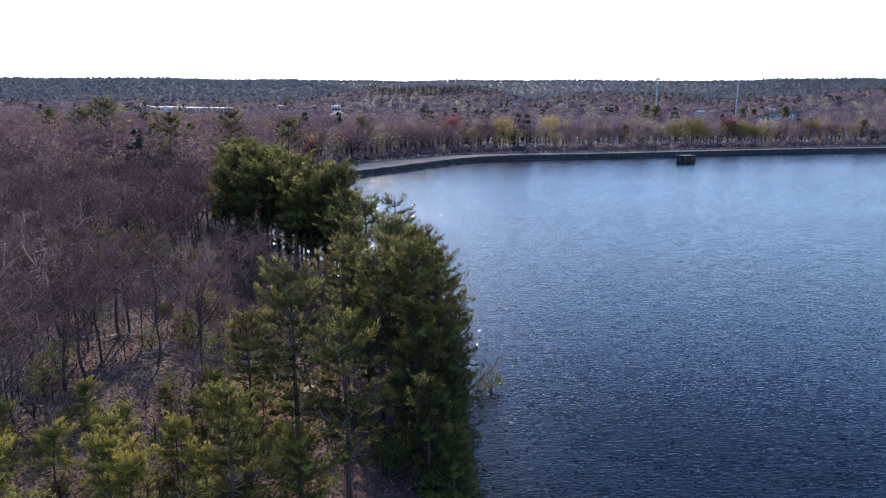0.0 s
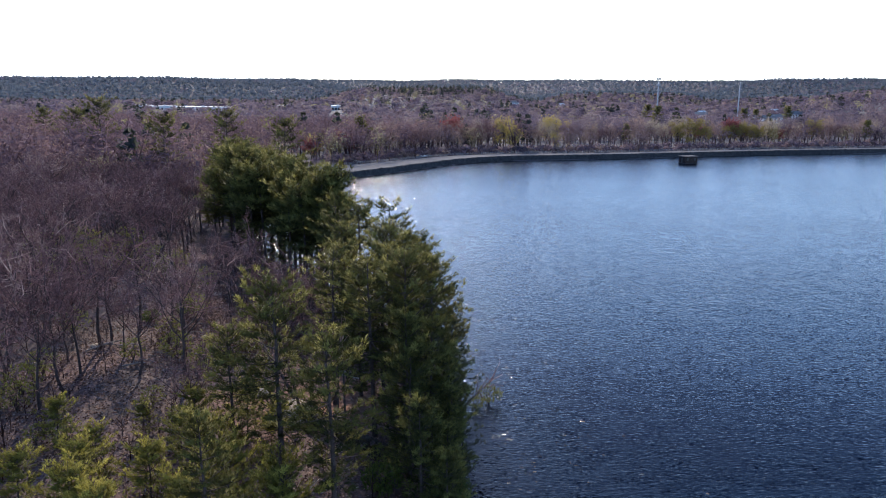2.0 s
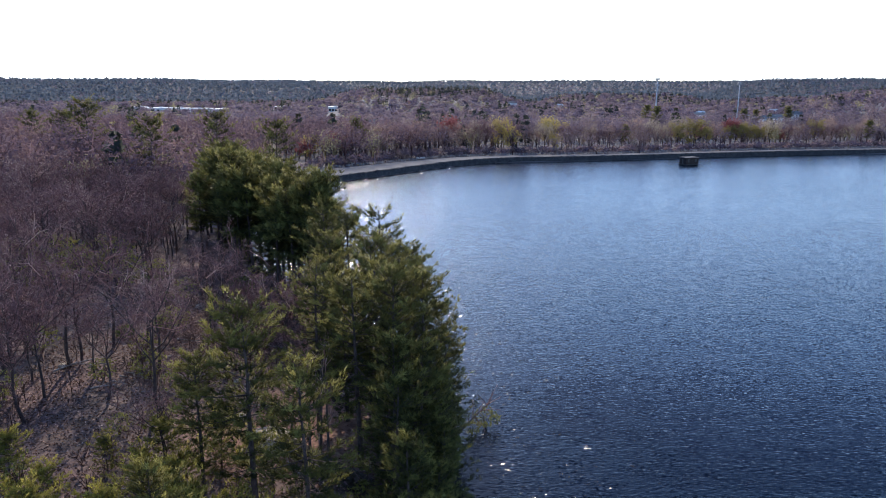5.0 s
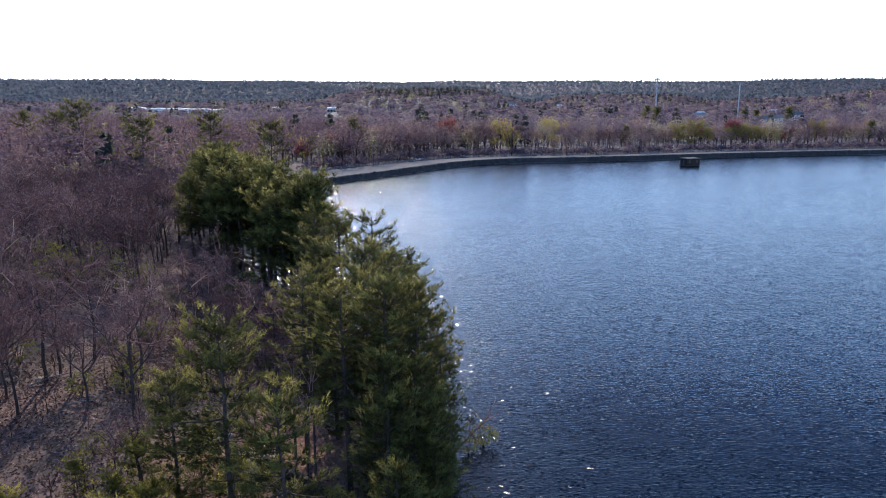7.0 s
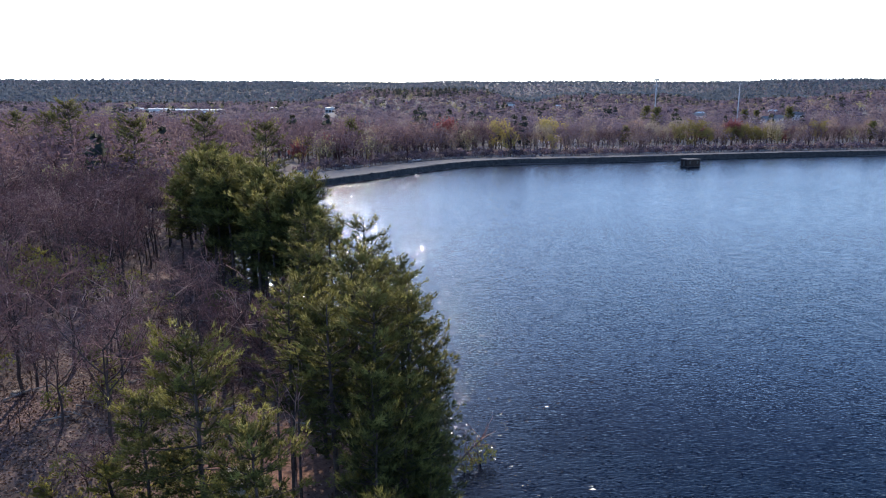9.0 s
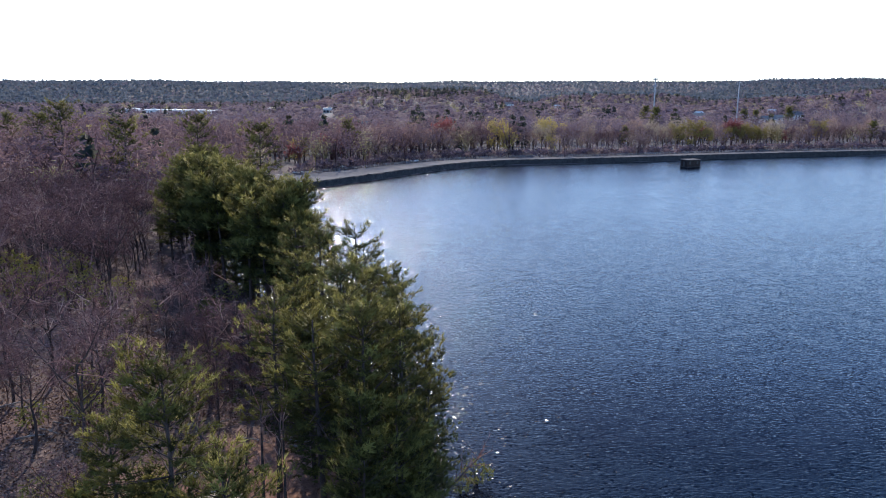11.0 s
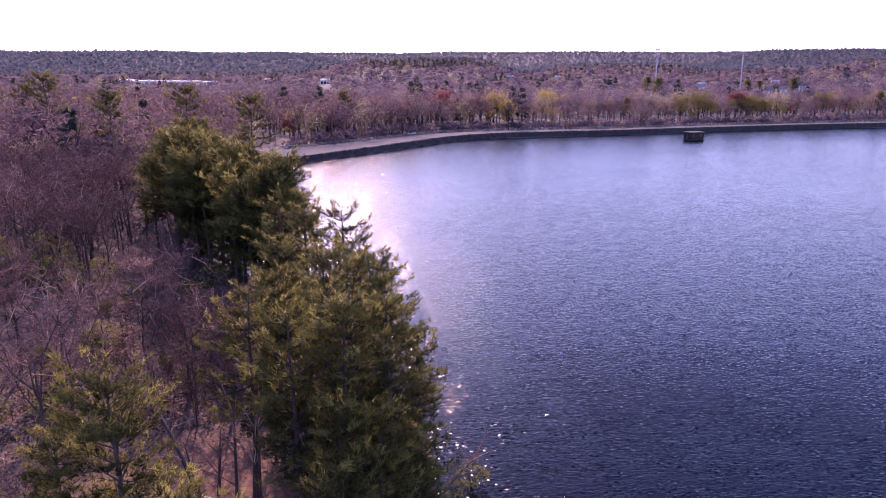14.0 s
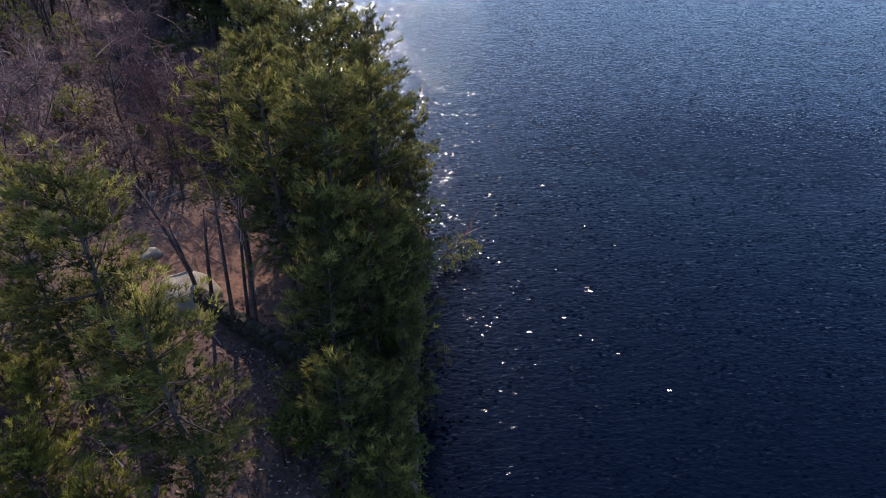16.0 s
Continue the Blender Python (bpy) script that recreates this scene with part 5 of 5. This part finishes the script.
log([(-16.5, 72.9, gz(-16.5, 72.9) + 1.35), (-11.5, 69, gz(-11.5, 69) + 1.35), (-6.4, 65.1, gz(-6.4, 65.1) + 0.9)], 0.21, "weathered brown log lying on an old stone wall", seed=1)
for i in range(60):
    x, y, a, ln = rng.uniform(-46, -12), rng.uniform(82, 122), rng.uniform(-0.9, 0.9), rng.uniform(2.5, 6)
    if lake_distance(np.array([[x, y]]))[0] < 6: continue
    e = (x + ln * math.cos(a), y + ln * math.sin(a)); log([(x, y, gz(x, y) + 0.15), ((x + e[0]) / 2, (y + e[1]) / 2, gz(*e) + 0.4), (*e, gz(*e) + 0.5)], rng.uniform(0.05, 0.12), "grey fallen branch with broken stubs on leaves", "fallen_branch", None, 7, 30 + i)
for i in range(10):
    x, y, a = rng.uniform(-26, -12), rng.uniform(52, 70), rng.uniform(0, 6.28); e = (x + 3 * math.cos(a), y + 3 * math.sin(a))
    log([(x, y, gz(x, y) + 0.12), (*e, gz(*e) + 0.35)], 0.07, "bleached fallen branch on the leafy bank", "fallen_branch", None, 5, 70 + i)

# a dark tree that leans over the clearing, and slim trunks beside it
def leaner(base, tip, r, label, seed, twiggy=9):
    rr = np.random.default_rng(seed); w, f = Soup(), Soup(); b, t = np.array(base, float), np.array(tip, float)
    line = np.array([b, b + (t - b) * 0.35 + [0, 0, 0.5], b + (t - b) * 0.7 + [0, 0, 0.4], t]); tube(w, line, [r, r * 0.8, r * 0.55, 0.03], 6)
    for i in range(twiggy):
        k = rr.uniform(0.35, 1); p = np.array([np.interp(k, [0, .35, .7, 1], line[:, c]) for c in range(3)]); d = unit(unit(t - b) + rr.normal(0, 0.6, 3) + [0, 0, 0.3]); ln = rr.uniform(1.2, 3)
        tube(f, [p, p + d * ln * 0.5 + rr.normal(0, 0.1, 3), p + d * ln], [0.05, 0.03, 0.01], 3)
        q = p + d * ln * rr.uniform(0.2, 1, (8, 1)); slivers(f, q, q + unit(d + rr.normal(0, 0.7, (8, 3))) * rr.uniform(0.4, 1, (8, 1)), np.full(8, 0.03), rr)
    return planted("leaning_tree", (w.mesh("trunk", M_BARK, True), f.mesh("crown", M_TWIG)), None, label, "tree", "leaning trees")

leaner((-15.6, 73.2, 0.8), (-22.5, 80.5, 8.2), 0.25, "dark bare tree leaning over a dirt clearing", 1)
leaner((-16.0, 73.0, 0.8), (-17.8, 74.5, 7.5), 0.19, "slim dark bare trunk beside a boulder", 2)
leaner((-15.2, 72.6, 0.8), (-14.8, 74.0, 9.0), 0.17, "dark upright bare trunk beside a boulder", 3)
leaner((-10.9, 68.8, 0.8), (-11.6, 72.5, 11.0), 0.15, "dark slim upright trunk under the pines", 4)
leaner((-12.0, 70.4, 0.8), (-11.9, 73.0, 11.0), 0.15, "dark slim upright trunk under the pines", 5)
leaner((-12.7, 69.4, 0.8), (-13.3, 72.6, 11.5), 0.17, "dark upright trunk beside an old wall", 7)
leaner((-0.2, 74.5, 0.5), (4.6, 80.5, 3.0), 0.10, "small bare tree leaning out over the water", 6, 12)

SHRUBS = Nursery("shrub", [
    (shrub(1, 2.6, 1.8, 330), "yellow-green evergreen shrub under the trees"),
    (shrub(2, 1.6, 1.3, 220), "low green shrub on the leafy ground"),
    (shrub(3, 3.0, 2.0, 110, M_BUD), "sparse shrub in pale yellow-green bud"),
    (shrub(4, 2.4, 2.0, 150, M_BUD), "pale yellow-green budding bush leaning over the water"),
], "shrub", "shrubs of the wood")
SHRUBS.put(3, 3.9, 80.4, 0.8, 20, 0.1); SHRUBS.put(3, 2.4, 78.8, 0.55, 120, 0.1)
for x, y, k, q in [(-1.0, 58, 0, 1.2), (-0.9, 62.5, 0, 1.0), (-0.8, 69, 1, 1.3), (-0.7, 74, 0, 1.0), (-1.6, 79, 0, 1.2), (-1.2, 54, 0, 1.4), (-1.2, 50, 0, 1.4), (-6.5, 60, 1, 1.5), (-7.5, 63, 2, 0.7)]: SHRUBS.put(k, x, y, q, rng.uniform(0, 360))
sp = scatter(-75, -12, 48, 135, 8.5, 19)
for x, y in sp:
    if lake_distance(np.array([[x, y]]))[0] < 3 or any(math.hypot(x - cx, y - cy) < cr for cx, cy, cr in CLEAR[:2]) or rng.random() < 0.35: continue
    SHRUBS.put(int(rng.choice([0, 1, 2], p=[0.15, 0.2, 0.65])), x, y, rng.uniform(0.6, 1.3), rng.uniform(0, 360))
for x, y, k, q in [(-66, 128, 2, 2.4), (-61, 124, 2, 2.0), (-71, 132, 2, 2.3), (-57, 130, 2, 1.9), (-64, 119, 2, 2.2), (-75, 126, 2, 2.4), (-52, 122, 2, 1.8), (-60, 132, 2, 2.2), (-38, 104, 2, 1.2), (-34, 86, 2, 1.1)]: SHRUBS.put(k, x, y, q, rng.uniform(0, 360))
for x, y, top in [(-71, 116, 9), (-74, 112, 8.5), (-68, 112, 7.5), (-79, 121, 9)]: PINES.put(8, x, y, (top - gz(x, y)) / H0, rng.uniform(0, 360))
# fallen leaves, loose on the ground
_r = np.random.default_rng(23); _lp = np.c_[_r.uniform(-50, -1, 44000), _r.uniform(46, 125, 44000)]; _lp = _lp[(lake_distance(_lp) > 0.8) & (np.hypot(_lp[:, 0] + 18, _lp[:, 1] - 79) > _r.uniform(6, 14, len(_lp)))]
_c = np.c_[_lp, ground_z(_lp[:, 0], _lp[:, 1]) + 0.05]; _s = Soup(); _d = unit(_r.normal(size=_c.shape) * [1, 1, 0.35]); slivers(_s, _c - _d * 0.12, _c + _d * 0.14, np.full(len(_c), 0.17), _r)
M_LEAF = foliage("dead_leaves", [(0.0, (0.06, 0.032, 0.02)), (0.5, (0.16, 0.09, 0.06)), (1.0, (0.46, 0.33, 0.25))], 0.8, 0.15, tint=False, var=1.0)
tagged(part("leaf_litter", _s.mesh("leaf_litter", M_LEAF), M_LEAF), "loose brown fallen oak leaves", "leaves", kind="stuff")
for x, y in ((25.5, 370.5), (39.5, 378.5)):
    _s = Soup(); tube(_s, [(x, y, -1), (x, y, 1.3)], [0.16, 0.14], 6)
    tagged(part("marker_post", _s.mesh("marker_post", M_BARK), M_BARK), "dark wooden marker post standing in the water", "post", "marker posts")
